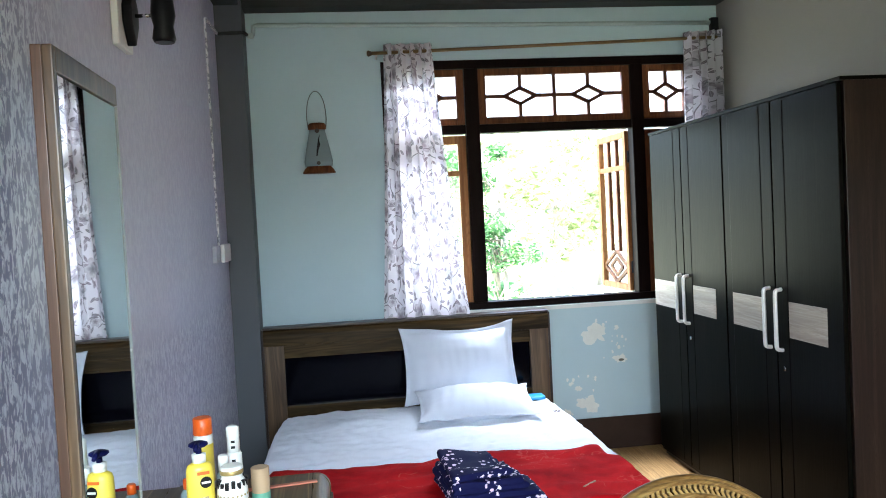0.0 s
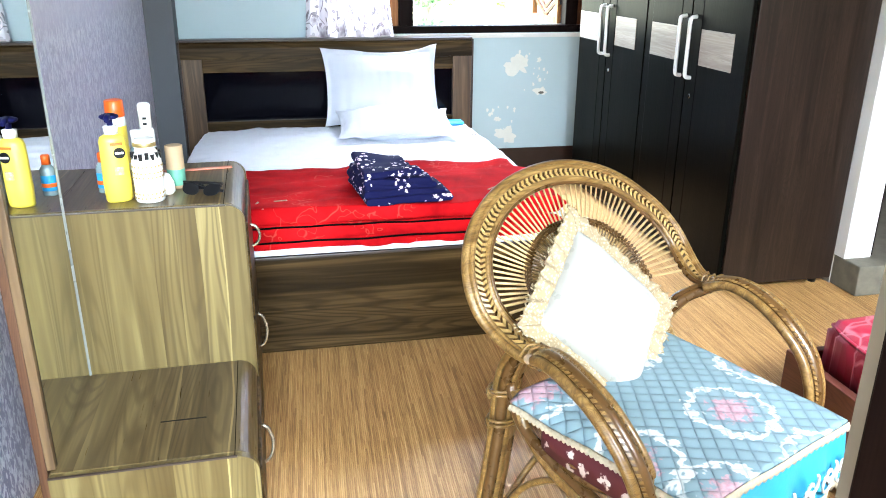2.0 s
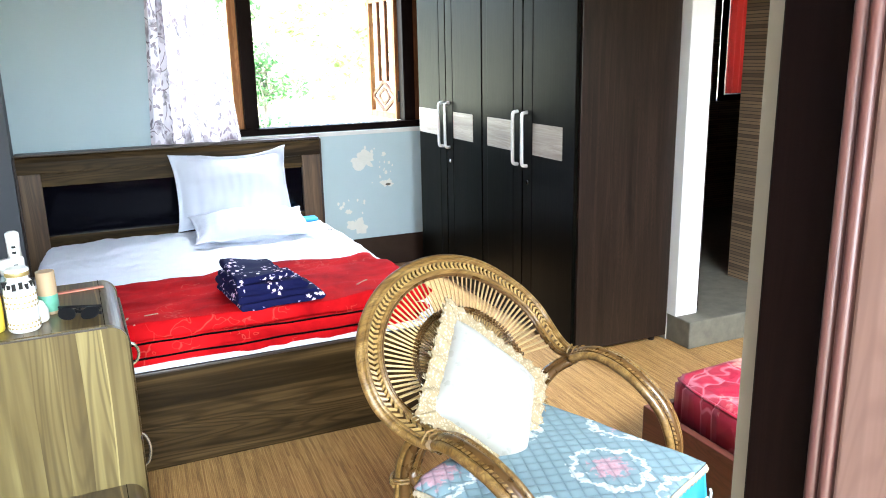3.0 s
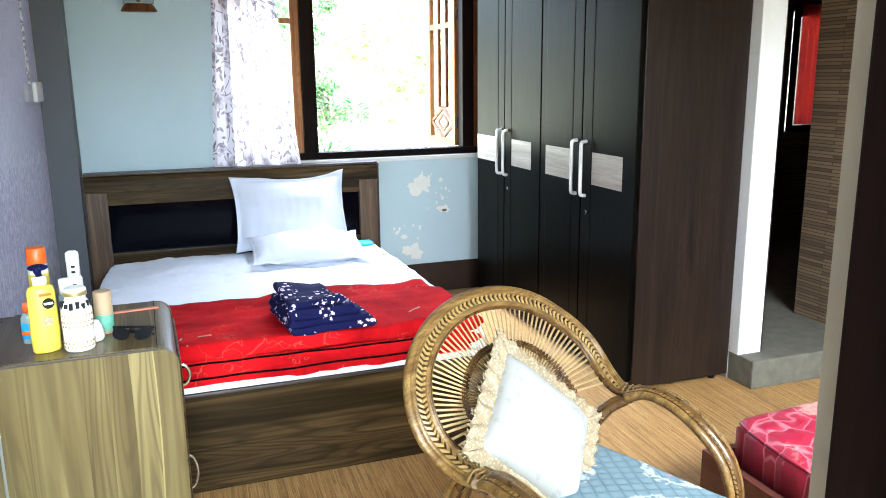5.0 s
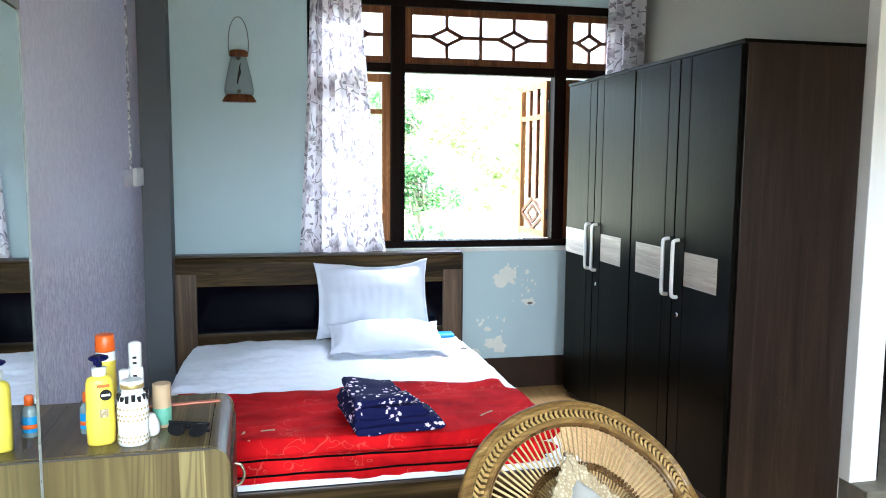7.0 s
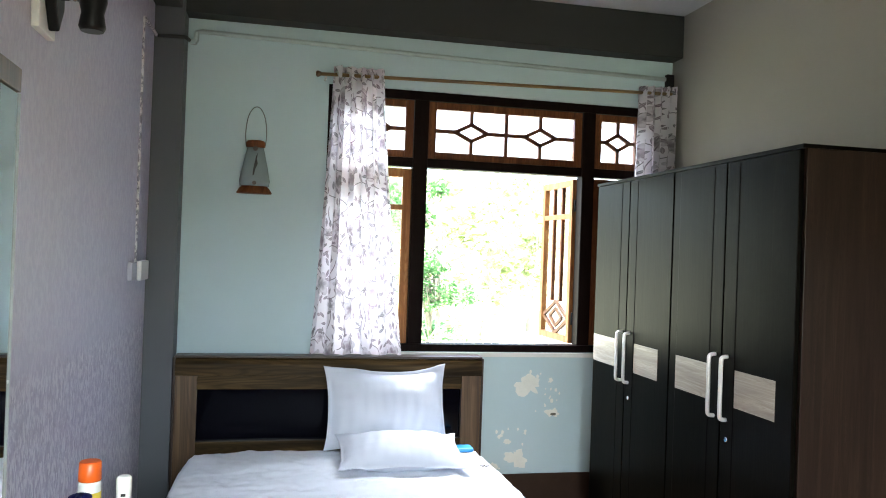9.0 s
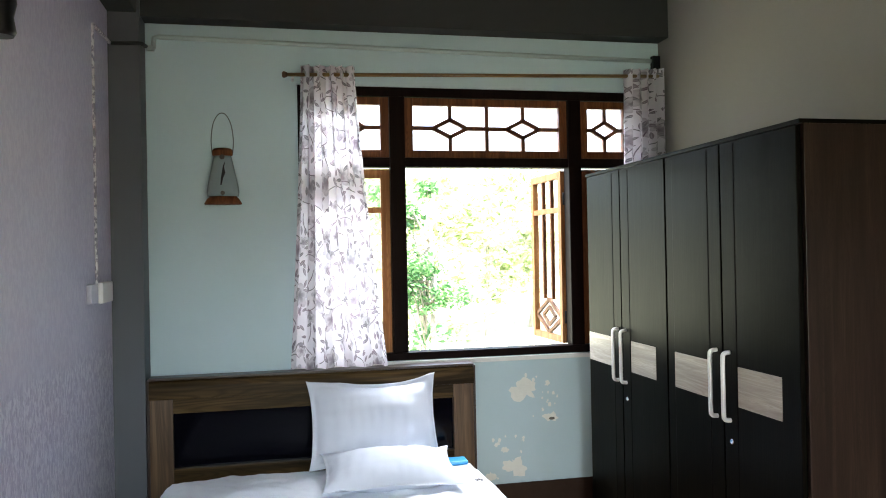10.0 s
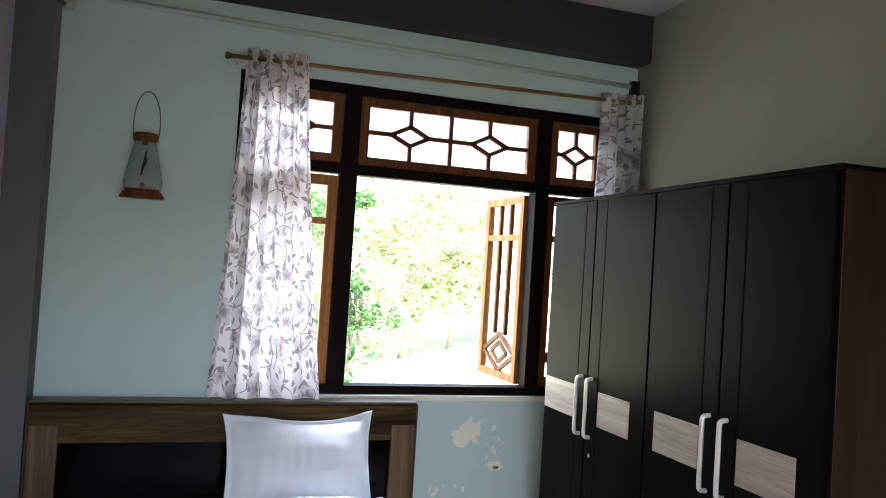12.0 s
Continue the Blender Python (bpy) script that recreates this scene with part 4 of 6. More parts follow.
# ---- wall lantern clock ----
lan = thing("wall_clock", "lantern-shaped wall clock with copper-brown base and cap", "clock", pose(-0.018, WB - 0.045, 1.915))
b = lathe([(0.100, 0), (0.102, 0.006), (0.088, 0.030), (0.078, 0.040), (0.070, 0.052)], 28, sy=0.42)
part("base", b, M_TEAK, lan, "copper-brown flared base")
b = lathe([(0.084, 0.045), (0.088, 0.075), (0.074, 0.15), (0.052, 0.25), (0.046, 0.275)], 28, sy=0.40)
part("chimney", b, M_FROST, lan, "smoky translucent body")
part("cap", lathe([(0.050, 0.272), (0.056, 0.276), (0.056, 0.300), (0.048, 0.312), (0.03, 0.316)], 24, sy=0.45), M_TEAK, lan, "copper-brown cap")
b = tube(spline([(-0.055, 0, 0.285), (-0.060, 0, 0.36), (-0.048, 0, 0.45), (-0.018, 0, 0.505), (0.018, 0, 0.505), (0.048, 0, 0.45), (0.060, 0, 0.36), (0.055, 0, 0.285)], 6), 0.0028, 6)
part("bail", b, M_SHADEGREY, lan, "thin grey wire bail")
b = prism([(-0.012, 0.105), (-0.004, 0.108), (0.004, 0.145), (0.016, 0.175), (0.010, 0.205), (0.016, 0.240), (0.004, 0.215), (-0.002, 0.180), (-0.008, 0.150)], 0.004, Matrix(((1, 0, 0, 0), (0, 0, -1, -0.031), (0, 1, 0, 0), (0, 0, 0, 1))))
part("hand", b, M_BLACK, lan, "dark clock hand")
for z, r in ((0.262, 0.014), (0.062, 0.012)):
    c = lathe([(r, -0.004), (r, 0.004)], 12)
    c.transform(Matrix.Translation((0, -0.036, z)) @ Euler((radians(90), 0, 0)).to_matrix().to_4x4())
    part("knob", c, M_EDGE, lan)

# ---- wall sconce ----
sc = thing("wall_sconce", "wall sconce with black socket, white shade and chrome arm", "wall lamp", pose(WL, 2.86, 2.225) @ Matrix.Scale(1.07, 4))
part("back_plate", box(0, 0.022, -0.085, 0.075, -0.02, 0.30, 0.006), M_PVC, sc, "cream rectangular back plate")
b = prism([(-0.045, 0.02), (0, -0.05), (0.045, 0.02), (0.045, 0.07), (0, 0.14), (-0.045, 0.07)], 0.03, Matrix(((0, 0, 1, 0.022), (1, 0, 0, 0), (0, 1, 0, 0.04), (0, 0, 0, 1))), bevel=0.006)
part("rosette", b, M_BLACK, sc, "black cast rosette")
part("arm", tube([(0.05, 0, 0.085), (0.11, 0, 0.085)], 0.006, 8), M_CHROME, sc, "chrome arm")
part("socket", lathe([(0.030, 0.0), (0.036, 0.012), (0.030, 0.05), (0.038, 0.085), (0.034, 0.13), (0.028, 0.14)], 18, 0.135, 0), M_BLACK, sc, "black ribbed socket")
part("collar", lathe([(0.04, 0.142), (0.046, 0.150), (0.04, 0.160)], 20, 0.135, 0), M_CHROME, sc, "chrome collar")
part("shade", box(0.088, 0.182, -0.047, 0.047, 0.162, 0.33, 0.012), M_PVC, sc, "square white glass shade")

# ---- wardrobe ----
wd = thing("wardrobe", "tall four-door dark wenge wardrobe with pale wood strips", "wardrobe", Matrix.Translation((-0.021, 0.106, 0)) @ Matrix.Diagonal((1, 0.967, 0.993, 1)))
b = box(2.118, 2.680, 2.985, 3.005, 0.03, 2.07, 0.002)
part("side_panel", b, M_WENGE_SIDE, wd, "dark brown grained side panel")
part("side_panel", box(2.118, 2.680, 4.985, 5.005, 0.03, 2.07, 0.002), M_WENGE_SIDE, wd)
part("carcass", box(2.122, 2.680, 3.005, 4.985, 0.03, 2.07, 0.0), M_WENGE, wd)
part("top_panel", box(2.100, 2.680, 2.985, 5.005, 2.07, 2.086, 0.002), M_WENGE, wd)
for y in (3.03, 3.95, 4.95):
    for x in (2.15, 2.62):
        part("foot", lathe([(0.018, 0), (0.022, 0.03)], 12, x, y), M_BLACK, wd)
doors = [(4.520, 4.978, 4.628, 4.972, 0), (4.004, 4.510, 4.120, 4.400, 0), (3.516, 3.930, 3.622, 3.924, 0), (3.004, 3.506, 3.112, 3.400, 0)]
for k, (y0, y1, s0, s1, hy) in enumerate(doors):
    left = k % 2 == 0
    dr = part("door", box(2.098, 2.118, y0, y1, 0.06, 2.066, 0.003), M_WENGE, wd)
    part("strip", box(2.0955, 2.0985, s0, s1, 0.985, 1.148, 0.0008), M_ASH, dr, "pale ash inlay strip")
    hy = y0 + 0.045 if left else y1 - 0.045
    part("handle", tube(spline([(2.098, hy, 0.92), (2.072, hy, 0.925), (2.066, hy, 0.95), (2.066, hy, 1.06), (2.066, hy, 1.17), (2.072, hy, 1.195), (2.098, hy, 1.20)], 4), 0.0095, 8), M_HANDLE, dr, "pale satin steel bow handle")
    gy = y0 + 0.098 if left else y1 - 0.098
    part("groove", box(2.0970, 2.0984, gy - 0.003, gy + 0.003, 0.07, 2.056), M_GROOVE, dr)
    if not left:
        c = lathe([(0.010, 0), (0.012, 0.003), (0.009, 0.006)], 12)
        c.transform(Matrix.Translation((2.098, hy - 0.01, 0.835)) @ Euler((0, radians(-90), 0)).to_matrix().to_4x4())
        part("lock", c, M_CHROME, dr, "small chrome lock")
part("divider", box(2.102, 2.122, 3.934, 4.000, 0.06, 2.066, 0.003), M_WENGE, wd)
part("plinth", box(2.13, 2.145, 3.01, 4.98, 0.005, 0.06), M_EDGE, wd)

# ---- bed ----
bed = thing("bed", "walnut double bed with a low box base and panelled headboard", "bed")
HX0, HX1 = -0.41, 1.372
b = prism([(4.945, 0.865), (4.945, 0.93), (4.955, 0.955), (4.975, 0.968), (5.06, 0.968), (5.06, 0.865)], HX1 - HX0, Matrix(((0, 0, 1, HX0), (1, 0, 0, 0), (0, 1, 0, 0), (0, 0, 0, 1))), bevel=0.003)
hb = part("headboard", b, M_WALNUT, bed, "walnut headboard with a dark glossy inset")
part("top_cap", box(HX0 - 0.004, HX1 + 0.004, 4.962, 5.065, 0.965, 0.979, 0.004), M_EDGE, hb, "dark curved top edge")
part("post", box(HX0, -0.29, 4.965, 5.06, 0.0, 0.865, 0.003), M_WALNUT_V, hb)
part("post", box(1.252, HX1, 4.965, 5.06, 0.0, 0.865, 0.003), M_WALNUT_V, hb)
part("top_rail", box(-0.29, 1.252, 4.965, 5.06, 0.785, 0.865, 0.003), M_WALNUT, hb)
part("lower_rail", box(-0.29, 1.252, 4.965, 5.06, 0.30, 0.487, 0.003), M_WALNUT, hb)
part("inset", box(-0.29, 1.252, 5.0, 5.05, 0.487, 0.785), M_BLACKGLOSS, hb, "black glossy inset panel")
part("side_edge", box(HX1, HX1 + 0.012, 4.958, 5.062, 0.0, 0.968, 0.003), M_EDGE, hb)
part("side_edge", box(HX0 - 0.012, HX0, 4.958, 5.062, 0.0, 0.968, 0.003), M_EDGE, hb)
part("foot_panel", box(-0.36, 1.345, 2.77, 2.795, 0.0, 0.382, 0.004), M_WALNUT, bed)
part("foot_cap", box(-0.365, 1.35, 2.765, 2.802, 0.382, 0.392, 0.003), M_EDGE, bed, "dark edge band")
part("side_rail", box(1.32, 1.345, 2.796, 4.96, 0.0, 0.35, 0.004), M_WALNUT, bed)
part("side_rail", box(-0.36, -0.335, 2.796, 4.96, 0.0, 0.35, 0.004), M_WALNUT, bed)
part("deck", box(-0.334, 1.319, 2.796, 4.96, 0.28, 0.33), M_WALNUT, bed)


def puffy(x0, x1, y0, y1, z0, z1, r=0.05, wr=0.006, seed=0, nx=60, ny=60, corner=0.12):
    """A soft slab: rounded corners and edges, faint wrinkles on top."""
    b = bmesh.new()
    cx, cy, hx, hy = (x0 + x1) / 2, (y0 + y1) / 2, (x1 - x0) / 2, (y1 - y0) / 2

    def top(u, v):
        a, c = 2 * u - 1, 2 * v - 1
        ex, ey = abs(a), abs(c)
        d = min(hx * (1 - ex), hy * (1 - ey))
        t = min(1.0, d / r)
        z = z1 - r * (1 - math.sqrt(max(0.0, 1 - (1 - t) ** 2))) if r else z1
        k = 1 - corner * (ex * ey) ** 4
        x, y = cx + a * hx * k, cy + c * hy * k
        w = wr * (noise.noise((x * 3 + seed, y * 5, 0)) + 0.6 * noise.noise((x * 9 + seed, y * 13, 4)) + 0.3 * noise.noise((x * 24, y * 22 + seed, 7)) + 0.5 * noise.noise((x * 4 + y * 3, y * 26 - x * 7, seed)))
        return (x, y, z + w * min(1, d / 0.03))
    vs = [[b.verts.new(top(i / nx, j / ny)) for j in range(ny + 1)] for i in range(nx + 1)]
    for i in range(nx):
        for j in range(ny):
            b.faces.new((vs[i][j], vs[i + 1][j], vs[i + 1][j + 1], vs[i][j + 1])).smooth = True
    rim = [vs[i][0] for i in range(nx)] + [vs[nx][j] for j in range(ny)] + [vs[i][ny] for i in range(nx, 0, -1)] + [vs[0][j] for j in range(ny, 0, -1)]
    low = [b.verts.new((v.co.x, v.co.y, z0)) for v in rim]
    for k in range(len(rim)):
        q = (k + 1) % len(rim)
        b.faces.new((rim[k], low[k], low[q], rim[q])).smooth = True
    b.faces.new(low)
    bmesh.ops.recalc_face_normals(b, faces=b.faces[:])
    return b


solid("bed_sheet", puffy(-0.335, 1.325, 2.805, 4.82, 0.332, 0.475, 0.045, 0.016, 3, 130, 150, 0.06), M_SHEET, "white cotton sheet over the mattress, slightly rumpled", "bed sheet")
part("hem", box(-0.33, 1.32, 2.772, 2.815, 0.394, 0.419, 0.006), M_SHEET, scene.objects["bed_sheet"])


def cushion(w, h, t, seed, pinch=0.12, n=44):
    """A pillow lying in x, y: plump middle, thin pointed corners, wrinkles."""
    b = bmesh.new()
    rows = {}
    for s in (1, -1):
        for i in range(n + 1):
            for j in range(n + 1):
                a, c = 2 * i / n - 1, 2 * j / n - 1
                edge = i in (0, n) or j in (0, n)
                if s < 0 and edge:
                    rows[s, i, j] = rows[1, i, j]
                    continue
                f = ((1 - a ** 4) * (1 - c ** 4)) ** 0.55
                ear = 1 + 0.035 * (a * c) ** 6
                x, y = a * w / 2 * (1 - pinch * (1 - c * c)) * ear, c * h / 2 * (1 - pinch * (1 - a * a)) * ear
                z = s * t / 2 * f + f * 0.010 * (noise.noise((x * 7 + seed, y * 7, s)) + 0.6 * noise.noise((x * 20 + seed, y * 16, s)))
                rows[s, i, j] = b.verts.new((x, y, z))
    for s in (1, -1):
        for i in range(n):
            for j in range(n):
                q = (rows[s, i, j], rows[s, i + 1, j], rows[s, i + 1, j + 1], rows[s, i, j + 1])
                b.faces.new(q if s > 0 else tuple(reversed(q))).smooth = True
    return b


def sham(w, h, t, seed, flange=0.05, n=72, sag=0.0):
    """A pillow in a flanged case, lying in x, y: plump middle, flat wavy border, drawn-out corners, creases."""
    b = bmesh.new()
    rows = {}
    fx, fy = 1 - 2 * flange / w, 1 - 2 * flange / h
    for s in (1, -1):
        for i in range(n + 1):
            for j in range(n + 1):
                a, c = 2 * i / n - 1, 2 * j / n - 1
                p, q = min(1.0, abs(a) / fx), min(1.0, abs(c) / fy)
                f = max(0.0, (1 - p ** 2.5) * (1 - q ** 2.5)) ** 0.72
                rim = 1 - min(1.0, f * 4)
                draw = 1 + 0.035 * abs(a * c) ** 5
                x = a * w / 2 * (1 - 0.045 * (1 - c * c)) * draw
                y = c * h / 2 * (1 - 0.05 * (1 - a * a)) * draw - sag * max(0.0, 1 - ((a - 0.2) / 0.7) ** 2) * max(0.0, c) ** 3 + 0.8 * sag * max(0.0, (a - 0.45) / 0.55) ** 1.5 * max(0.0, c) ** 4
                crease = 0.22 * noise.noise((x * 5 + seed, y * 22, s)) + 0.45 * noise.noise((x * 24 + seed, y * 7, s + 4)) + 0.7 * noise.noise((x * 8 + seed, y * 8, s + 9))
                wave = 0.010 * noise.noise((x * 16 + seed, y * 16, 2.5))
                z = s * (t / 2 * f + 0.0015) + s * min(1.0, f * 2.5) * 0.011 * crease + rim * wave
                rows[s, i, j] = b.verts.new((x, y, z))
    for s in (1, -1):
        for i in range(n):
            for j in range(n):
                q = (rows[s, i, j], rows[s, i + 1, j], rows[s, i + 1, j + 1], rows[s, i, j + 1])
                b.faces.new(q if s > 0 else tuple(reversed(q))).smooth = True
    edge = [(i, 0) for i in range(n)] + [(n, j) for j in range(n)] + [(i, n) for i in range(n, 0, -1)] + [(0, j) for j in range(n, 0, -1)]
    for k, e in enumerate(edge):
        g = edge[(k + 1) % len(edge)]
        b.faces.new((rows[1, e[0], e[1]], rows[-1, e[0], e[1]], rows[-1, g[0], g[1]], rows[1, g[0], g[1]]))
    return b


solid("pillow", sham(0.70, 0.465, 0.21, 2, 0.026, sag=0.018), M_PILLOW, "plump white pillow propped against the headboard", "pillow", pose(0.775, 4.83, 0.705, 70, 0, 1), group="bed pillows")
solid("pillow", sham(0.66, 0.46, 0.17, 9, 0.015), M_PILLOW, "white pillow lying flat on the bed", "pillow", pose(0.805, 4.47, 0.543, 8, 0, -2), group="bed pillows")
solid("plastic_case", box(1.10, 1.26, 4.66, 4.76, 0.478, 0.50, 0.008), M_BLUEP, "small bright blue plastic case by the pillow", "case")
b = bmesh.new()
for a in range(5):
    c = box(0.004, 0.026, -0.004, 0.004, 0.0, 0.003, 0.001)
    c.transform(pose(1.242, 4.36, 0.482, 0, 0, 72 * a + 10))
    merge(b, c)
part("emblem", b, M_EDGE, scene.objects["bed_sheet"], "small dark star-shaped emblem")

# red folded blanket: layers one above another, the front rolled over the mattress edge


def fold(x0, x1, y0, y1, z0, z1, seed):
    b = bmesh.new()
    zc, r = (z0 + z1) / 2, (z1 - z0) / 2
    prof = []
    for k in range(13):
        a = math.pi / 2 + math.pi * k / 12
        prof.append((y0 + 0.45 * r + 0.45 * r * math.cos(a), zc + r * math.copysign(abs(math.sin(a)) ** 0.7, math.sin(a))))
    top = [(y1 - (y1 - y0 - 0.45 * r) * k / 24, z1) for k in range(24)]
    bot = [(y0 + 0.45 * r + (y1 - y0 - 0.45 * r) * k / 10, z0) for k in range(1, 11)]
    ring = top + prof + bot
    n = 50

    def place(u, p):
        x = x0 + (x1 - x0) * u
        e = min(u, 1 - u) * (x1 - x0)
        sq = min(1.0, e / r)
        sq = math.sqrt(max(0.0, 1 - (1 - sq) ** 2)) * 0.85 + 0.15
        w = 0.010 * (noise.noise((x * 4 + seed, p[0] * 5, p[1] * 6)) + 0.5 * noise.noise((x * 14 + seed, p[0] * 14, p[1] * 20)) + 0.8 * noise.noise((x * 2.5 + seed, p[0] * 20, p[1] * 26)))
        cut = 0.16 * max(0.0, u - 0.86) / 0.14 if p[0] > y1 - 0.16 else 0.0
        return (x - 0.3 * cut, p[0] + 1.2 * w, zc + (p[1] - zc) * sq + w)
    vs = [[b.verts.new(place(i / n, p)) for p in ring] for i in range(n + 1)]
    m = len(ring)
    for i in range(n):
        for j in range(m):
            b.faces.new((vs[i][j], vs[i][(j + 1) % m], vs[i + 1][(j + 1) % m], vs[i + 1][j])).smooth = True
    b.faces.new(list(reversed(vs[0])))
    b.faces.new(vs[n])
    bmesh.ops.recalc_face_normals(b, faces=b.faces[:])
    return b


bl = thing("blanket", "bright red plush blanket folded across the foot of the bed", "blanket")
part("fold", fold(-0.26, 1.235, 2.775, 3.42, 0.507, 0.567, 1), M_RED, bl)
part("fold", fold(-0.24, 1.22, 2.768, 2.93, 0.447, 0.508, 2), M_RED, bl)
part("fold", fold(-0.25, 1.228, 2.773, 2.91, 0.412, 0.455, 3), M_RED, bl)
part("piping", tube([(-0.2 + 0.02 * k, 2.768 + 0.003 * noise.noise((k * 0.2, 0, 0)), 0.5075 - 0.00012 * k + 0.004 * noise.noise((k * 0.13, 3, 0))) for k in range(60)] + [(0.992, 2.768, 0.53), (0.99, 2.775, 0.562)], 0.0042, 6), M_GROOVE, bl, "dark hem binding")
part("piping", tube([(-0.2 + 0.02 * k, 2.765 + 0.003 * noise.noise((k * 0.2, 5, 0)), 0.4490 + 0.004 * noise.noise((k * 0.11, 8, 0))) for k in range(56)] + [(0.912, 2.764, 0.44), (0.912, 2.768, 0.424)], 0.0042, 6), M_GROOVE, bl, "dark hem binding")

for x, y, turn, size in ((-0.12, 2.86, 80, 0.03), (-0.07, 2.84, 60, 0.025), (-0.02, 2.87, 85, 0.035), (0.0, 2.82, 20, 0.045), (0.05, 2.86, 75, 0.03), (0.08, 2.82, 80, 0.03), (0.14, 2.89, 10, 0.025), (0.98, 2.93, 40, 0.04)):
    c = box(-size, size, -0.0035, 0.0035, 0.0, 0.004, 0.0015)
    c.transform(pose(x, y, 0.570, 0, 0, turn))
    part("stitched_twig", c, M_CREAMEMB, bl, "pale stitched twig")

sf = thing("folded_cloth", "navy cloth with white floral print, folded on the blanket", "cloth", pose(0.60, 2.965, 0.570, 0, 0, 6))
for k in range(5):
    w, dpt = 0.34 - 0.012 * k + 0.01 * (k % 2), 0.36 - 0.03 * k
    lay = fold(-w / 2 - 0.004 * k, w / 2 - 0.02 * k, -dpt / 2 + 0.004 * (k % 3), dpt / 2, 0.020 * k, 0.020 * k + 0.027, 20 + k)
    if k == 4:
        for v in lay.verts:
            v.co.z += 0.042 * max(0.0, (0.45 - (v.co.x / w + 0.5))) * max(0.0, v.co.y / dpt + 0.6)
    part("fold", lay, M_NAVY, sf)

# ---- dressing table with mirror ----
dt = thing("dressing_table", "walnut dressing table with tall mirror and stepped drawers", "dressing table", Matrix.Translation((-0.43, 2.168, 0)) @ Matrix.Rotation(radians(1.5), 4, "Z") @ Matrix.Translation((0.43, -2.168, 0)))
DXL, DXR = -0.430, 0.046


def rounded(x0, x1, z0, z1, y0, y1, r, bm=None):
    """A block along y whose upper edge at x1 is round."""
    out = [(x0, z0), (x1, z0), (x1, z1 - r)] + [(x1 - r + r * math.cos(a * math.pi / 16), z1 - r + r * math.sin(a * math.pi / 16)) for a in range(1, 9)] + [(x0, z1)]
    return prism(out, y1 - y0, Matrix(((1, 0, 0, 0), (0, 0, -1, y1), (0, 1, 0, 0), (0, 0, 0, 1))), bm=bm)


TY0, TY1, TZ = 2.165, 2.700, 0.778
KY0, KZ = 1.668, 0.290
part("cabinet_end", rounded(DXL, DXR, 0.0, TZ - 0.003, TY0, TY0 + 0.022, 0.047), M_WALNUT_Z, dt, "yellow-brown grained end panel")
part("cabinet_end", rounded(DXL, DXR, 0.0, TZ - 0.003, TY1 - 0.022, TY1, 0.047), M_WALNUT_Z, dt)
b = rounded(DXL, DXR - 0.004, 0.02, TZ, TY0 + 0.022, TY1 - 0.022, 0.049)
part("cabinet_body", smooth(b, False), M_WALNUT_TOP, dt, "dark walnut top with a rounded edge")
part("deck_end", rounded(DXL, DXR, 0.0, KZ - 0.003, KY0, KY0 + 0.022, 0.047), M_WALNUT_Z, dt)
part("deck_body", rounded(DXL, DXR - 0.004, 0.02, KZ, KY0 + 0.022, TY0 - 0.001, 0.049), M_WALNUT_TOP, dt, "low walnut deck with a rounded edge")
part("edge_band", box(DXL, DXR - 0.05, KY0 - 0.002, KY0 + 0.004, KZ - 0.004, KZ + 0.001, 0.001), M_EDGE, dt)
part("edge_band", box(DXL, DXR - 0.05, TY0 - 0.002, TY0 + 0.004, TZ - 0.004, TZ + 0.001, 0.001), M_EDGE, dt)
part("seam", box(DXR - 0.0565, DXR - 0.0545, TY0 + 0.004, TY1 - 0.004, TZ - 0.0002, TZ + 0.0005), M_GROOVE, dt)
part("seam", box(DXR - 0.0565, DXR - 0.0545, KY0 + 0.004, TY0 - 0.002, KZ - 0.0002, KZ + 0.0005), M_GROOVE, dt)
for y0, y1, z0, z1, py in ((TY0 + 0.026, TY1 - 0.026, 0.42, 0.715, 2.42), (TY0 + 0.026, TY1 - 0.026, 0.06, 0.405, 2.42), (KY0 + 0.026, TY0 - 0.006, 0.03, 0.235, 1.90)):
    dr = part("drawer", box(DXR - 0.006, DXR + 0.006, y0, y1, z0, z1, 0.003), M_WALNUT, dt)
    zc = (z0 + z1) / 2 + 0.03
    r = 0.036 if z1 > 0.6 else 0.060
    part("pull", tube(spline([(DXR + 0.006, py, zc + r), (DXR + 0.024, py, zc + 0.76 * r), (DXR + 0.034, py, zc), (DXR + 0.024, py, zc - 0.76 * r), (DXR + 0.006, py, zc - r)], 5), 0.0048, 8), M_PULL, dr, "curved dull brass pull")
MY0, MY1, MZ = 1.700, 2.160, 1.957
part("mirror_back", box(DXL - 0.028, DXL - 0.008, MY0, MY1, 0.0, MZ, 0.002), M_REDEDGE, dt, "red-brown edged back board")
part("mirror_stile", box(DXL - 0.008, DXL + 0.012, MY0, MY0 + 0.017, KZ + 0.001, MZ, 0.003), M_WALNUT_V, dt, "walnut mirror stile")
part("mirror_rail", box(DXL - 0.008, DXL + 0.012, MY0 + 0.017, MY1, MZ - 0.05, MZ, 0.003), M_WALNUT_V, dt)
b = box(DXL - 0.007, DXL + 0.008, MY0 + 0.018, MY1 - 0.001, KZ + 0.002, MZ - 0.052, 0.0015)
part("mirror", b, M_MIRROR, dt, "tall mirror glass with bevelled edge")
b = box(DXL + 0.006, DXL + 0.0105, MY0 + 0.018, MY0 + 0.025, KZ + 0.002, MZ - 0.052)
part("mirror_lining", b, M_BLACK, dt)
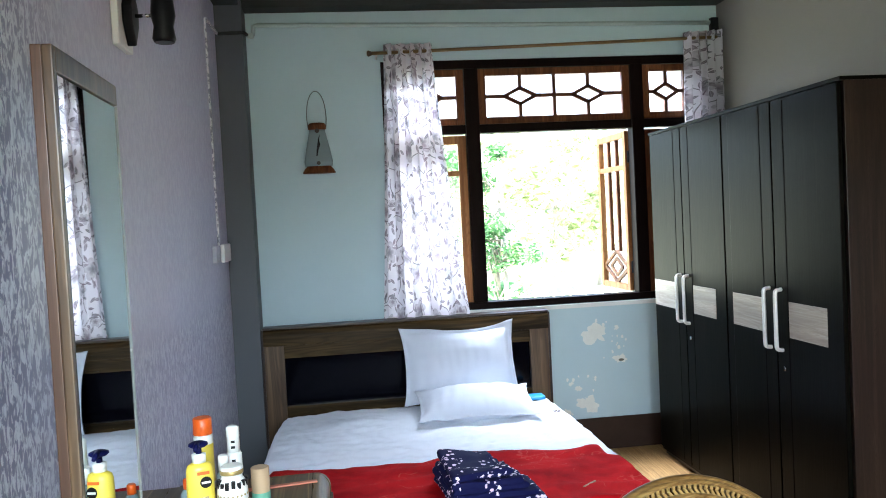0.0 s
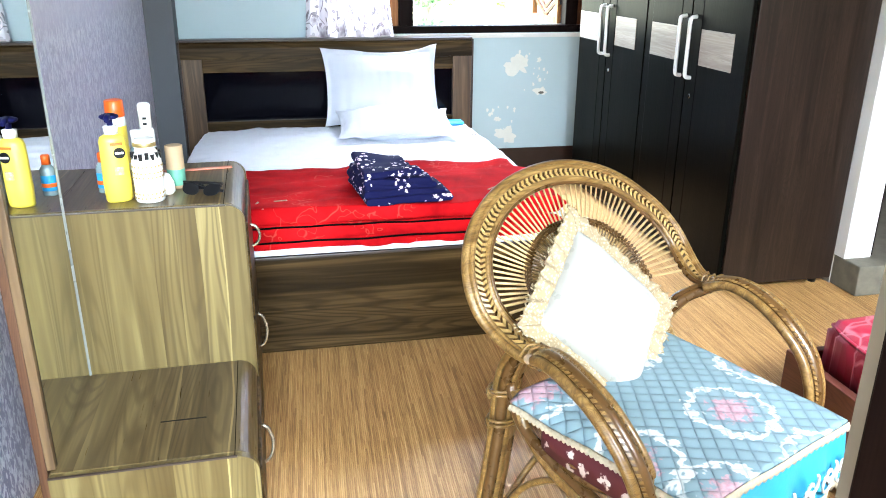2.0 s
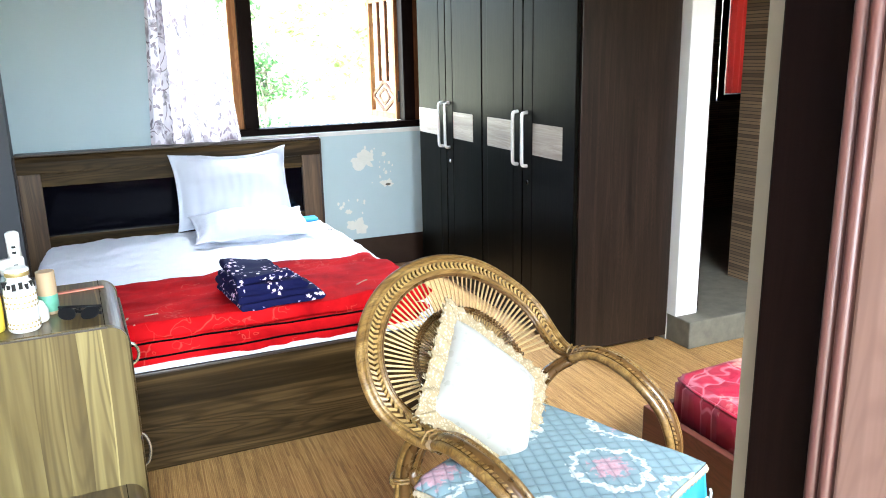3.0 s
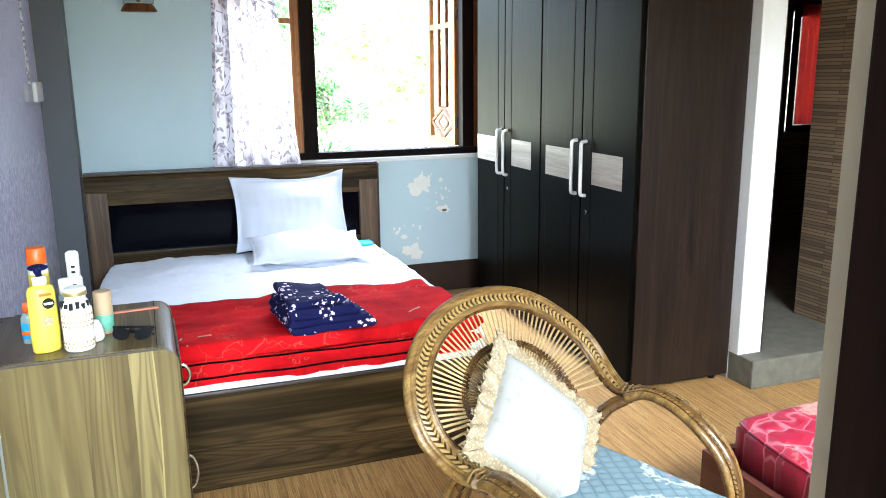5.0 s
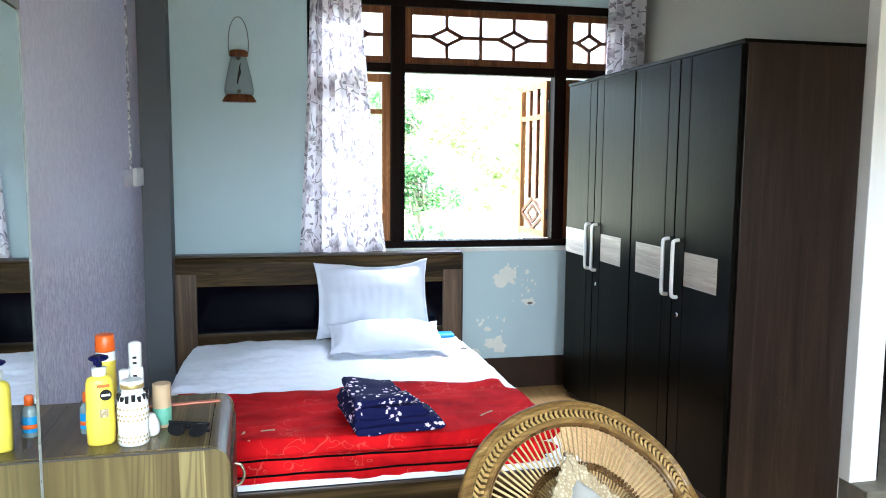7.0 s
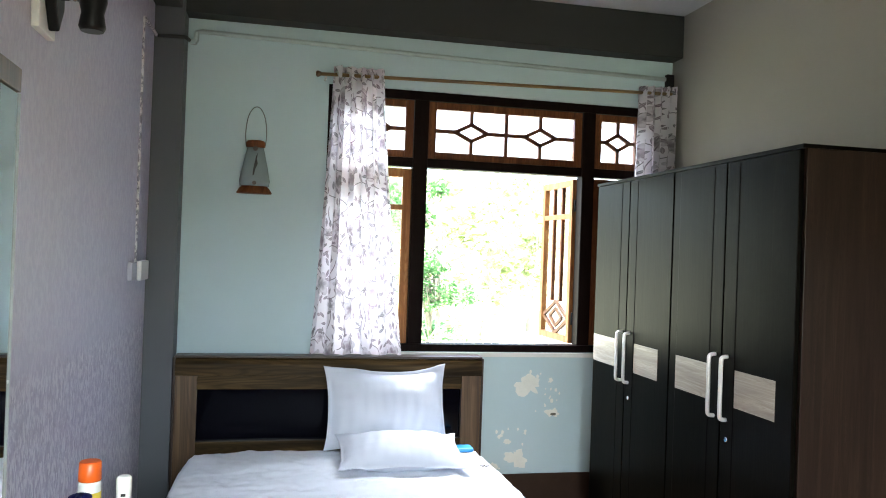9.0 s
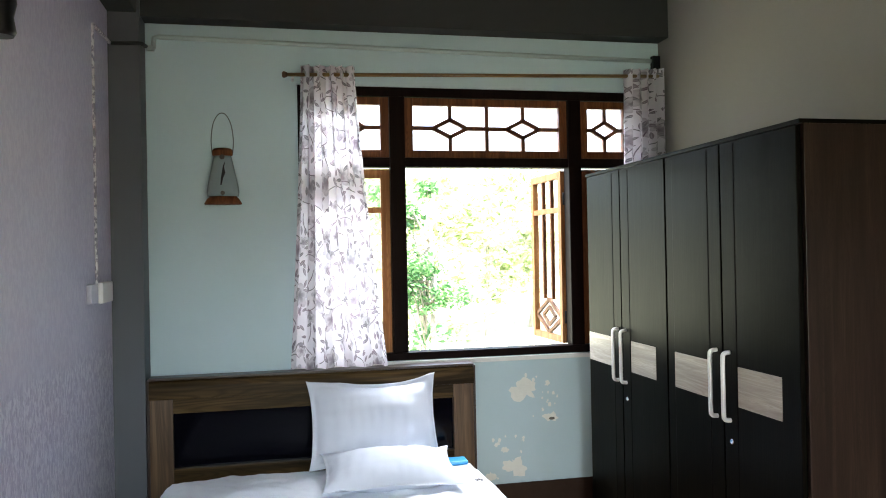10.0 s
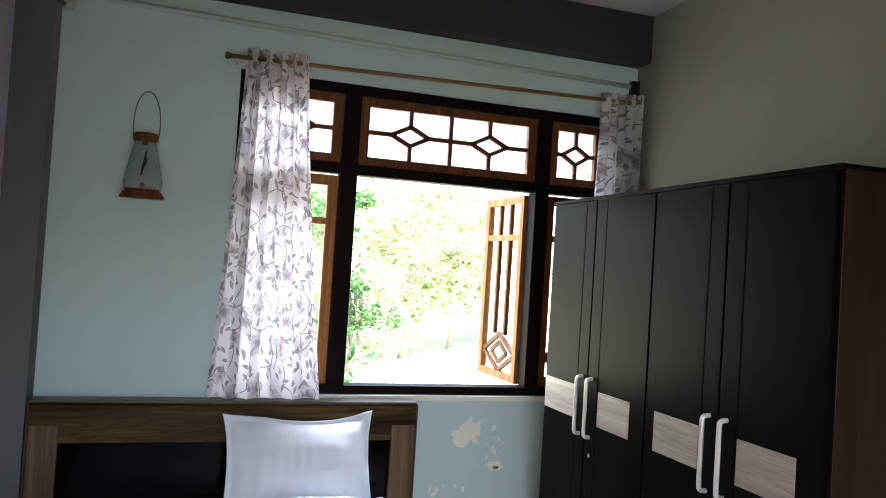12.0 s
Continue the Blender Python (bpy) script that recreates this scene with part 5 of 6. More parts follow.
# bevelled edges of the glass, their bright reflection given as a pale colour
b = prism([(0, 0), (0.006, 0), (0, 0.004)], MZ - 0.054 - KZ, Matrix(((0, 1, 0, DXL + 0.0075), (-1, 0, 0, MY1 - 0.0005), (0, 0, 1, KZ + 0.002), (0, 0, 0, 1))))
part("mirror_bevel", b, M_GLASSEDGE, dt, "bright bevelled mirror edge")
part("slot", box(-0.20, -0.085, 1.86, 1.865, KZ - 0.0002, KZ + 0.0004), M_BLACK, dt)

part("back_box", box(-0.566, DXL - 0.030, 2.10, TY1 - 0.01, 0.0, TZ - 0.004, 0.003), M_WALNUT_TOP, dt, "dark walnut rear part of the cabinet against the wall")
part("back_top", box(DXL - 0.030, DXL - 0.001, TY0, TY1 - 0.01, 0.0, TZ - 0.004, 0.002), M_WALNUT_TOP, dt)

# ---- things on the dressing table ----
G = "toiletries on the dressing table"
lo = thing("lotion_bottle", "yellow lotion bottle with a navy pump head", "bottle", pose(-0.298, 2.275, TZ, 0, 0, 16) @ Matrix.Scale(1.13, 4), group=G)
part("bottle_body", lathe([(0.029, 0.0), (0.032, 0.005), (0.0335, 0.05), (0.0325, 0.10), (0.0315, 0.152), (0.028, 0.163), (0.016, 0.169)], 28, sy=0.66), M_YELLOW, lo)
part("bottle_collar", lathe([(0.016, 0.169), (0.017, 0.188), (0.008, 0.190)], 18), M_WHITEP, lo, "white screw collar")
b = lathe([(0.007, 0.19), (0.007, 0.207)], 12)
lathe([(0.018, 0.206), (0.023, 0.210), (0.022, 0.214), (0.012, 0.218)], 20, bm=b)
tube([(0, 0, 0.212), (-0.008, -0.028, 0.212), (-0.010, -0.040, 0.207)], [0.009, 0.007, 0.005], 8, bm=b)
part("pump", b, M_NAVYP, lo, "navy pump head")
c = prism([(0.0135 * math.cos(a * 0.314), 0.0135 * math.sin(a * 0.314)) for a in range(20)], 0.002, Matrix(((1, 0, 0, 0.011), (0, 0, -1, -0.0195), (0, 1, 0, 0.124), (0, 0, 0, 1))))
part("label_oval", c, M_BLACK, lo, "black round emblem")
part("label_script", box(0.001, 0.021, -0.0228, -0.0214, 0.1215, 0.1265), M_WHITEP, lo, "white script bar")
part("label_bar", box(-0.008, 0.020, -0.0222, -0.0200, 0.143, 0.150), M_ORANGE, lo, "orange sticker")
part("label_square", box(-0.004, 0.016, -0.0232, -0.0205, 0.070, 0.090), M_CREAMEMB, lo, "pale printed square")

ca = thing("spray_can", "spray can with a bright orange cap", "spray can", pose(-0.352, 2.63, TZ, 0, 0, 0) @ Matrix.Diagonal((1.05, 1.05, 0.86, 1)), group=G)
part("can", lathe([(0.026, 0), (0.028, 0.004), (0.028, 0.195), (0.024, 0.205)], 24), M_WHITEP, ca)
part("can_label", lathe([(0.0285, 0.03), (0.0287, 0.031), (0.0287, 0.17), (0.0285, 0.171)], 24), M_YELLOW, ca)
part("cap", lathe([(0.0275, 0.205), (0.0285, 0.208), (0.027, 0.262), (0.024, 0.266)], 24), M_ORANGE, ca, "orange cap")

pw = thing("patterned_bottle", "white bottle with gold printed pattern and rounded shoulders", "bottle", pose(-0.213, 2.265, TZ, 0, 0, 0) @ Matrix.Scale(1.17, 4), group=G)
part("bottle_body", lathe([(0.032, 0), (0.035, 0.005), (0.034, 0.03), (0.035, 0.08), (0.034, 0.10), (0.029, 0.118), (0.024, 0.124), (0.023, 0.130), (0.026, 0.133), (0.026, 0.148), (0.022, 0.152)], 28), M_WHITEP, pw)
b = bmesh.new()
for row, z in enumerate((0.012, 0.022, 0.062, 0.073, 0.088)):
    for k in range(22):
        a = 2 * math.pi * (k + 0.5 * (row % 2)) / 22
        c = lathe([(0.0026, 0.0), (0.0026, 0.0012)], 8)
        c.transform(Matrix.Translation((0.0347 * math.cos(a), 0.0347 * math.sin(a), z)) @ Euler((0, radians(90), a)).to_matrix().to_4x4())
        merge(b, c)
tagged(part("dots", b, M_GOLD, pw), kind="stuff")
part("band", lathe([(0.0262, 0.134), (0.0266, 0.135), (0.0266, 0.143), (0.0262, 0.144)], 24), M_GOLD, pw, "gold band")
b = bmesh.new()
for k in range(14):
    a = 2 * math.pi * k / 14
    r = 0.0305 + 0.002 * math.sin(3 * a)
    box(r * math.cos(a) - 0.0042, r * math.cos(a) + 0.0042, r * math.sin(a) - 0.0042, r * math.sin(a) + 0.0042, 0.104 + 0.003 * (k % 2), 0.117 + 0.003 * (k % 3), bm=b)
part("script", b, M_BLACK, pw, "black painted script round the shoulder")

tl = thing("tall_bottle", "tall slim white bottle with ribbed cap", "bottle", pose(-0.222, 2.38, TZ, 0, 0, 0) @ Matrix.Diagonal((0.88, 0.88, 1.06, 1)), group=G)
part("bottle_body", lathe([(0.024, 0), (0.025, 0.004), (0.025, 0.165), (0.021, 0.172)], 22), M_WHITEP, tl)
b = lathe([(0.020, 0.172), (0.020, 0.212), (0.021, 0.214), (0.020, 0.219), (0.021, 0.221), (0.020, 0.226), (0.021, 0.228), (0.020, 0.238), (0.012, 0.243)], 22)
part("cap", b, M_WHITEP, tl)
for z in (0.10, 0.13, 0.15, 0.185, 0.20):
    part("print_bar", box(-0.004, 0.008, -0.0262, -0.0215, z, z + 0.006), M_BLACK, tl)

cb = thing("clear_bottle", "small clear bottle with a white cap", "bottle", pose(-0.245, 2.335, TZ, 0, 0, 0) @ Matrix.Scale(1.12, 4), group=G)
part("bottle_body", lathe([(0.016, 0), (0.017, 0.004), (0.017, 0.12), (0.012, 0.13)], 18), M_FROST, cb)
part("cap", lathe([(0.013, 0.13), (0.013, 0.165), (0.010, 0.168)], 18), M_WHITEP, cb)

sa = thing("sanitizer_bottle", "small sanitizer bottle with orange cap and blue label", "bottle", pose(-0.352, 2.37, TZ, 0, 0, 0) @ Matrix.Diagonal((0.95, 0.95, 1.08, 1)), group=G)
part("bottle_body", lathe([(0.020, 0), (0.022, 0.004), (0.022, 0.07), (0.012, 0.085)], 20, sy=0.7), M_FROST, sa)
part("label_band", lathe([(0.0222, 0.014), (0.0226, 0.015), (0.0226, 0.055), (0.0222, 0.056)], 20, sy=0.72), M_BLUEP, sa, "blue and orange label")
part("label_bar", lathe([(0.0227, 0.024), (0.0230, 0.025), (0.0230, 0.034), (0.0227, 0.035)], 20, sy=0.72), M_ORANGE, sa)
part("cap", lathe([(0.013, 0.085), (0.013, 0.108), (0.010, 0.111)], 18), M_ORANGE, sa, "orange cap")

kt = thing("kraft_tube", "brown kraft paper tube with green leafy label", "tube", pose(-0.155, 2.395, TZ, 0, 0, 0) @ Matrix.Scale(1.13, 4), group=G)
part("tube_body", lathe([(0.022, 0), (0.023, 0.002), (0.023, 0.112), (0.021, 0.113)], 24), M_KRAFT, kt)
part("label_band", lathe([(0.0231, 0.008), (0.0235, 0.009), (0.0235, 0.050), (0.0231, 0.051)], 24), M_GREENP, kt)
wb = thing("round_jar", "small rounded white jar", "jar", pose(-0.182, 2.325, TZ, 0, 0, 0) @ Matrix.Scale(1.1, 4), group=G)
part("jar_body", lathe([(0.022, 0), (0.027, 0.006), (0.026, 0.03), (0.016, 0.052), (0.008, 0.056)], 20), M_WHITEP, wb)

cm = solid("comb", box(-0.11, 0.11, -0.011, 0.011, 0, 0.005, 0.002), M_COMB, "coral plastic comb lying on the table", "comb", pose(-0.115, 2.59, TZ + 0.001, 0, 0, 8))

sg = thing("sunglasses", "folded black sunglasses on the table", "sunglasses", pose(-0.075, 2.30, TZ, 0, 0, -20) @ Matrix.Diagonal((0.86, 1.1, 0.92, 1)))
for s in (-1, 1):
    out = [(s * 0.038 + 0.029 * math.copysign(abs(math.cos(a * math.pi / 12)) ** 0.85, math.cos(a * math.pi / 12)), 0.020 + 0.019 * math.copysign(abs(math.sin(a * math.pi / 12)) ** 0.85, math.sin(a * math.pi / 12)) + 0.004 * s * math.cos(a * math.pi / 12)) for a in range(24)]
    part("lens", prism(out, 0.004, Matrix(((1, 0, 0, 0), (0, 0.45, -1, -0.012), (0, 0.89, 0, 0), (0, 0, 0, 1))), bevel=0.001), M_BLACK, sg)
part("brow", tube([(-0.070, 0.010, 0.034), (-0.03, 0.004, 0.036), (0.03, 0.004, 0.036), (0.070, 0.010, 0.034)], 0.0045, 8), M_BLACK, sg)
part("bridge", tube([(-0.010, -0.006, 0.030), (0, -0.006, 0.034), (0.010, -0.006, 0.030)], 0.003, 6), M_BLACK, sg)
for s in (-1, 1):
    part("temple", tube(spline([(s * 0.062, 0.0, 0.030), (s * 0.055, 0.018, 0.022), (-s * 0.01, 0.026 + 0.006 * s, 0.010), (-s * 0.062, 0.030 + 0.006 * s, 0.005)], 4), 0.0048, 6), M_BLACK, sg)

# ---- cane armchair ----
CH = pose(0.967, 1.61, 0, 0, 0, 27.6)
ch = thing("cane_armchair", "round-backed woven cane armchair with looped arms", "armchair", CH)
HC, HA, HB, HT = Vector((0.060, 0.202, 0.667)), 0.392, 0.289, 0.599
HV = Vector((0, math.sin(HT), math.cos(HT)))
HN = Vector((0, -math.cos(HT), math.sin(HT)))


def hoop(deg, k=1.0, off=0.0):
    a = radians(deg)
    p = HC + Vector((1, 0, 0)) * (HA * k * math.cos(a)) + HV * (HB * k * math.sin(a)) + HN * off
    p.x += 0.042 * min(1.0, max(0.0, (32 - deg) / 40))
    # the ends of the hoop sweep forward and down into the arm joints
    low = -deg if deg < 90 else deg - 180
    if low > 6:
        w = min(1.0, (low - 6) / 32)
        s = 1 if deg < 90 else -1
        p = p.lerp(Vector((0.02 + s * ((0.372 if s > 0 else 0.318) + 0.36 * (k - 0.9)), 0.012, 0.600)), w ** 1.5)
    return p


def braid(path, normals, w, bm=None, step=1):
    """Chevron of split cane over a band between two rims."""
    b = bm or bmesh.new()
    for i in range(0, len(path) - 1, step):
        p, q = path[i], path[i + 1]
        d = q - p
        n = normals[i]
        side = d.normalized().cross(n).normalized()
        for s in (-1, 1):
            a0, a1 = p + side * s * w, p + d * 0.9
            e = d * 0.62
            lift = n * 0.005
            vs = [b.verts.new(v) for v in (a0 - e * 0.2, a0 + e * 0.75, a1 + e * 0.55 + lift, a1 - e * 0.25 + lift)]
            f = b.faces.new(vs if s < 0 else list(reversed(vs)))
    fs = b.faces[:]
    b.normal_update()
    bmesh.ops.solidify(b, geom=fs, thickness=0.003)
    return b


A0, A1 = -38, 218
rim = [A0 + (A1 - A0) * k / 64 for k in range(65)]
part("outer_rim", tube([hoop(a, 1.0) for a in rim], 0.0115, 8), M_CANE, ch, "varnished outer hoop")
part("outer_rim", tube([hoop(a, 0.965, 0.006) for a in rim], 0.008, 8), M_CANE, ch)
part("inner_rim", tube([hoop(a, 0.845, 0.004) for a in rim], 0.009, 8), M_CANE, ch)
part("inner_rim", tube([hoop(a, 0.812, 0.0) for a in rim], 0.007, 8), M_CANE_DK, ch)
part("band", grid(64, 2, lambda u, v: hoop(A0 + (A1 - A0) * u, 0.84 + 0.13 * v, -0.003), thick=0.004), M_CANE_DK, ch)
fine_rim = [A0 + (A1 - A0) * k / 84 for k in range(85)]
part("braid", braid([hoop(a, 0.905, 0.004) for a in fine_rim], [HN] * 85, 0.021), M_BRAID, ch, "pale chevron braid")["kind"] = "stuff"
# spokes burst out from the middle of the back, dished behind the hoop
hub = HC + Vector((0.01, 0, 0)) - HV * 0.055 - HN * 0.02
SPOKES = 60
for k in range(SPOKES):
    a = -22 + 226 * (k + 0.5) / SPOKES
    tip = hoop(a, 0.82)
    start = hub + (tip - hub) * 0.20
    part("spoke", tube([start, (start + tip) / 2 - HN * 0.008, tip], 0.0036, 6, flat=0.75), M_SPOKE, ch)
for share, thick in ((0.60, 0.0045), (0.625, 0.0045), (0.645, 0.004)):
    part("inner_arc", tube([hub + (hoop(a, 0.82) - hub) * share - HN * (0.006 + (0.004 if (k + (share > 0.61)) % 2 else -0.004)) for k, a in enumerate(range(-22, 205, 2))], thick, 6), M_CANE_DK, ch, "dark woven arc")
for k in range(SPOKES):
    a = -20 + 222 * k / SPOKES
    tip = hub + (hoop(a, 0.82) - hub) * 0.60
    part("short_spoke", tube([hub + (tip - hub) * 0.22 - HN * 0.004, tip - HN * 0.006], 0.0034, 6), M_CANE, ch)
for share in (0.20, 0.26, 0.32):
    part("inner_arc", tube([hub + (hoop(a, 0.82) - hub) * share - HN * 0.003 for a in range(-22, 205, 4)], 0.005, 6), M_CANE_DK, ch)
for k in range(9):
    z = 0.45 + 0.016 * k
    h = 0.19 + 0.004 * k
    part("lower_weave", tube([(0.02 + h * math.cos(a * math.pi / 10), 0.04 + 0.07 * math.sin(a * math.pi / 10) + 0.45 * (z - 0.45), z) for a in range(11)], 0.0045, 5), M_CANE, ch)
# arms
for s in (-1, 1):
    xo = 0.02
    dx = 0.050 if s > 0 else 0.0
    base = [(0.305 + dx, 0.03, 0.585), (0.325 + dx, -0.03, 0.606), (0.342 + 0.5 * dx, -0.11, 0.602), (0.350, -0.20, 0.568), (0.348, -0.275, 0.500), (0.338, -0.315, 0.42), (0.325, -0.325, 0.345)]
    line = spline([(xo + s * x, y, z) for x, y, z in base], 7)
    outer, inner, top, nor = [], [], [], []
    for i, p in enumerate(line):
        d = (line[min(i + 1, len(line) - 1)] - line[max(i - 1, 0)]).normalized()
        up = Vector((0, -0.55, 0.83))
        up = Vector((0, -d.z, d.y)) if abs(d.y) + abs(d.z) > 0.2 else up
        up = (up if up.z >= 0 or up.y < 0 else -up).normalized()
        if up.dot(Vector((0, -0.6, 0.8))) < 0:
            up = -up
        side = d.cross(up).normalized()
        outer.append(p + side * 0.029)
        inner.append(p - side * 0.029)
        top.append(p + up * 0.011)
        nor.append(up)
    part("arm_rail", tube(outer, 0.0125, 8), M_CANE, ch)
    part("arm_rail", tube(inner, 0.0125, 8), M_CANE, ch)
    part("arm_core", tube(line, 0.0205, 10), M_CANE_DK, ch)
    part("braid", braid(top, nor, 0.020), M_CANE, ch, "pale chevron braid on the arm")["kind"] = "stuff"
    b = tube([(xo + s * (0.318 + dx + 0.030 * math.cos(a * 1.2)), 0.045 - 0.003 * a, 0.590 + 0.026 * math.sin(a * 1.2)) for a in range(14)], 0.0035, 6)
    part("binding", b, M_CANE, ch, "split-cane binding")
    # rear leg bundle with a bent knee
    for k in range(4 if s > 0 else 6):
        ox, oy = (0.014 * (k % 2), 0.016 * (k // 2)) if s > 0 else (-0.016 + 0.019 * (k % 3), 0.018 * (k // 3))
        if s > 0:
            part("leg", tube(spline([(xo + 0.335 + ox, 0.020 + oy, 0.580), (xo + 0.290 + ox, 0.055 + oy, 0.553), (xo + 0.245 + ox, 0.080 + oy, 0.50), (xo + 0.225 + ox, 0.10 + oy, 0.41), (xo + 0.265 + ox, 0.14 + oy, 0.20), (xo + 0.335 + ox, 0.155 + oy, 0.0)], 5), 0.0145, 7), M_CANE if k % 2 else M_CANE_DK, ch)
            continue
        part("leg", tube(spline([(xo + s * (0.290 + ox), 0.01 + oy, 0.570), (xo + s * (0.283 + ox), 0.085 + oy, 0.565), (xo + s * (0.280 + ox), 0.135 + oy, 0.47), (xo + s * (0.290 + ox), 0.145 + oy, 0.30), (xo + s * (0.335 + ox), 0.155 + oy, 0.0)], 5), 0.0155, 7), M_CANE if k % 2 else M_CANE_DK, ch)
    for k in range(2):
        part("side_rail", tube(spline([(xo + s * 0.296, 0.125 - 0.02 * k, 0.47 - 0.012 * k), (xo + s * 0.306, 0.07 - 0.02 * k, 0.385 - 0.012 * k), (xo + s * 0.318, -0.06, 0.345 - 0.026 * k), (xo + s * 0.328, -0.20, 0.325 - 0.028 * k), (xo + s * 0.326, -0.315, 0.30 - 0.028 * k)], 5), 0.0145, 7), M_CANE if k else M_CANE_DK, ch)
    for z in (0.345, 0.357, 0.430, 0.440) if s < 0 else ():
        part("binding", tube([(xo + s * (0.292 + 0.044 * math.cos(a * 0.63)), 0.150 + 0.034 * math.sin(a * 0.63), z + 0.0012 * a) for a in range(11)], 0.004, 6), M_CANE, ch)
    for k in range(2):
        part("leg", tube([(xo + s * (0.30 + 0.014 * k), -0.31, 0.37), (xo + s * (0.305 + 0.014 * k), -0.31, 0.0)], 0.0155, 7), M_CANE if k else M_CANE_DK, ch)
    part("brace", tube(spline([(xo + s * 0.318, 0.12, 0.10), (xo + s * 0.31, 0.03, 0.24), (xo + s * 0.29, -0.10, 0.30), (xo + s * 0.30, -0.24, 0.24), (xo + s * 0.305, -0.31, 0.10)], 5), 0.009, 7), M_CANE, ch)
for z, k in ((0.355, 1.0), (0.385, 1.02)):
    part("seat_ring", tube([(0.02 + 0.318 * k * math.cos(a * math.pi / 20), -0.12 + 0.25 * k * math.sin(a * math.pi / 20), z) for a in range(40)], 0.015, 8, closed=True), M_CANE_DK if k == 1 else M_CANE, ch)
part("seat_web", lathe([(0.300, 0.358), (0.302, 0.362), (0.300, 0.367)], 32, 0.02, -0.12, 1.0, 0.8), M_CANE, ch)
part("brace", tube(spline([(-0.29, 0.12, 0.12), (-0.15, 0.12, 0.23), (0.02, 0.12, 0.26), (0.19, 0.12, 0.23), (0.335, 0.12, 0.12)], 5), 0.009, 7), M_CANE, ch)

# seat pad under a quilted cloth
sp = solid("seat_pad", puffy(-0.318, 0.275, -0.40, 0.07, 0.372, 0.446, 0.03, 0.003, 5, 24, 24, 0.25), M_MAROON, "maroon printed seat pad on the cane chair", "cushion", CH)
qc = thing("seat_cover", "pale blue quilted seat cloth with lace edging", "seat cover", CH)


def cloth(u, v):
    x = -0.310 + 0.01 * v + (0.575 - 0.07 * v) * u
    y = 0.085 - 0.515 * v - 0.03 * u * v
    ex = max(abs(x + 0.01) - 0.27, 0.0)
    z = 0.458 + 0.012 * math.sin(3.1 * u) * math.sin(3.1 * min(v, 1)) + 0.006 * noise.noise((x * 9, y * 9, 1)) - 0.6 * ex
    return (x, y, z)


part("cover_top", grid(44, 40, cloth, thick=0.008), M_QUILT, qc, "quilted blue top with white scrolls and pink flowers")


def apron(u, v):
    p = cloth(u, 1.0)
    x = p[0]
    return (x, p[1] + 0.004 - 0.018 * v + 0.012 * v * math.sin(u * 22), p[2] - 0.001 - 0.145 * v + 0.012 * v * abs(math.sin(u * 13)))


part("apron", grid(48, 8, apron, thick=0.003), M_SATIN, qc, "turquoise satin front fall")


def scallop(path, drop, n, out=Vector((0, 0, 0))):
    """A lace edging that hangs from a line in small scallops."""
    b = bmesh.new()

    def at(u, v):
        f = u * (len(path) - 1)
        i = min(int(f), len(path) - 2)
        p = path[i].lerp(path[i + 1], f - i)
        return p + out * v + Vector((0, 0, -drop * v * (0.6 + 0.4 * abs(math.sin(u * n * math.pi)))))
    return grid(n * 6, 2, at, bm=b, thick=0.002)


left_edge = [Vector(cloth(0.0, k / 20)) for k in range(21)]
front_edge = [Vector(cloth(k / 20, 1.0)) + Vector((0, -0.002, 0.004)) for k in range(21)]
right_edge = [Vector(cloth(1.0, k / 20)) for k in range(21)]
part("lace", scallop(left_edge, 0.013, 40, Vector((-0.010, 0, 0))), M_LACE, qc, "ivory lace edging")
part("lace", scallop(right_edge, 0.035, 18, Vector((0.012, 0, 0))), M_LACE, qc, "ivory lace edging")
part("lace", scallop(front_edge, 0.018, 24, Vector((0, -0.006, 0))), M_LACE, qc, "ivory lace edging")
hem = [Vector(apron(k / 40, 0.93)) + Vector((0, -0.006, 0)) for k in range(41)]
part("lace", scallop(hem, 0.03, 22), M_LACE, qc, "ivory lace hem")
for cx in (0.02, 0.10, 0.16, -0.08, -0.2):
    b = bmesh.new()
    for turn in (-1, 1):
        tube([(cx + turn * (0.004 + 0.002 * a) * math.cos(a * 0.55), -0.485, 0.375 + turn * 0.012 + (0.004 + 0.002 * a) * math.sin(a * 0.55)) for a in range(14)], 0.0035, 5, bm=b)
    part("scroll", b, M_WHITEP, qc, "white scroll embroidery")

# throw cushion on the chair, standing on a corner
tc = thing("throw_cushion", "white brocade throw cushion with ruffled cream border", "cushion", CH @ pose(-0.012, 0.078, 0.590, 54, 0, 4) @ pose(0, 0, 0, 0, 0, 34))
part("pad", cushion(0.33, 0.33, 0.13, 5, 0.03, 30), M_BROCADE, tc, "white brocade front")
b = bmesh.new()


def ruffle(u, v):
    a = u * 4
    k = int(a) % 4
    f = a - int(a)
    h = 0.155 + 0.052 * v
    c = [(-h, -h), (h, -h), (h, h), (-h, h)]
    p, q = c[k], c[(k + 1) % 4]
    w = 0.005 * v * math.sin(u * 260) + 0.004 * noise.noise((u * 40, v * 4, 0))
    knots = 0.006 * math.sin(f * 40) * math.sin(v * math.pi)
    return (p[0] + (q[0] - p[0]) * f, p[1] + (q[1] - p[1]) * f, 0.008 + w + knots)


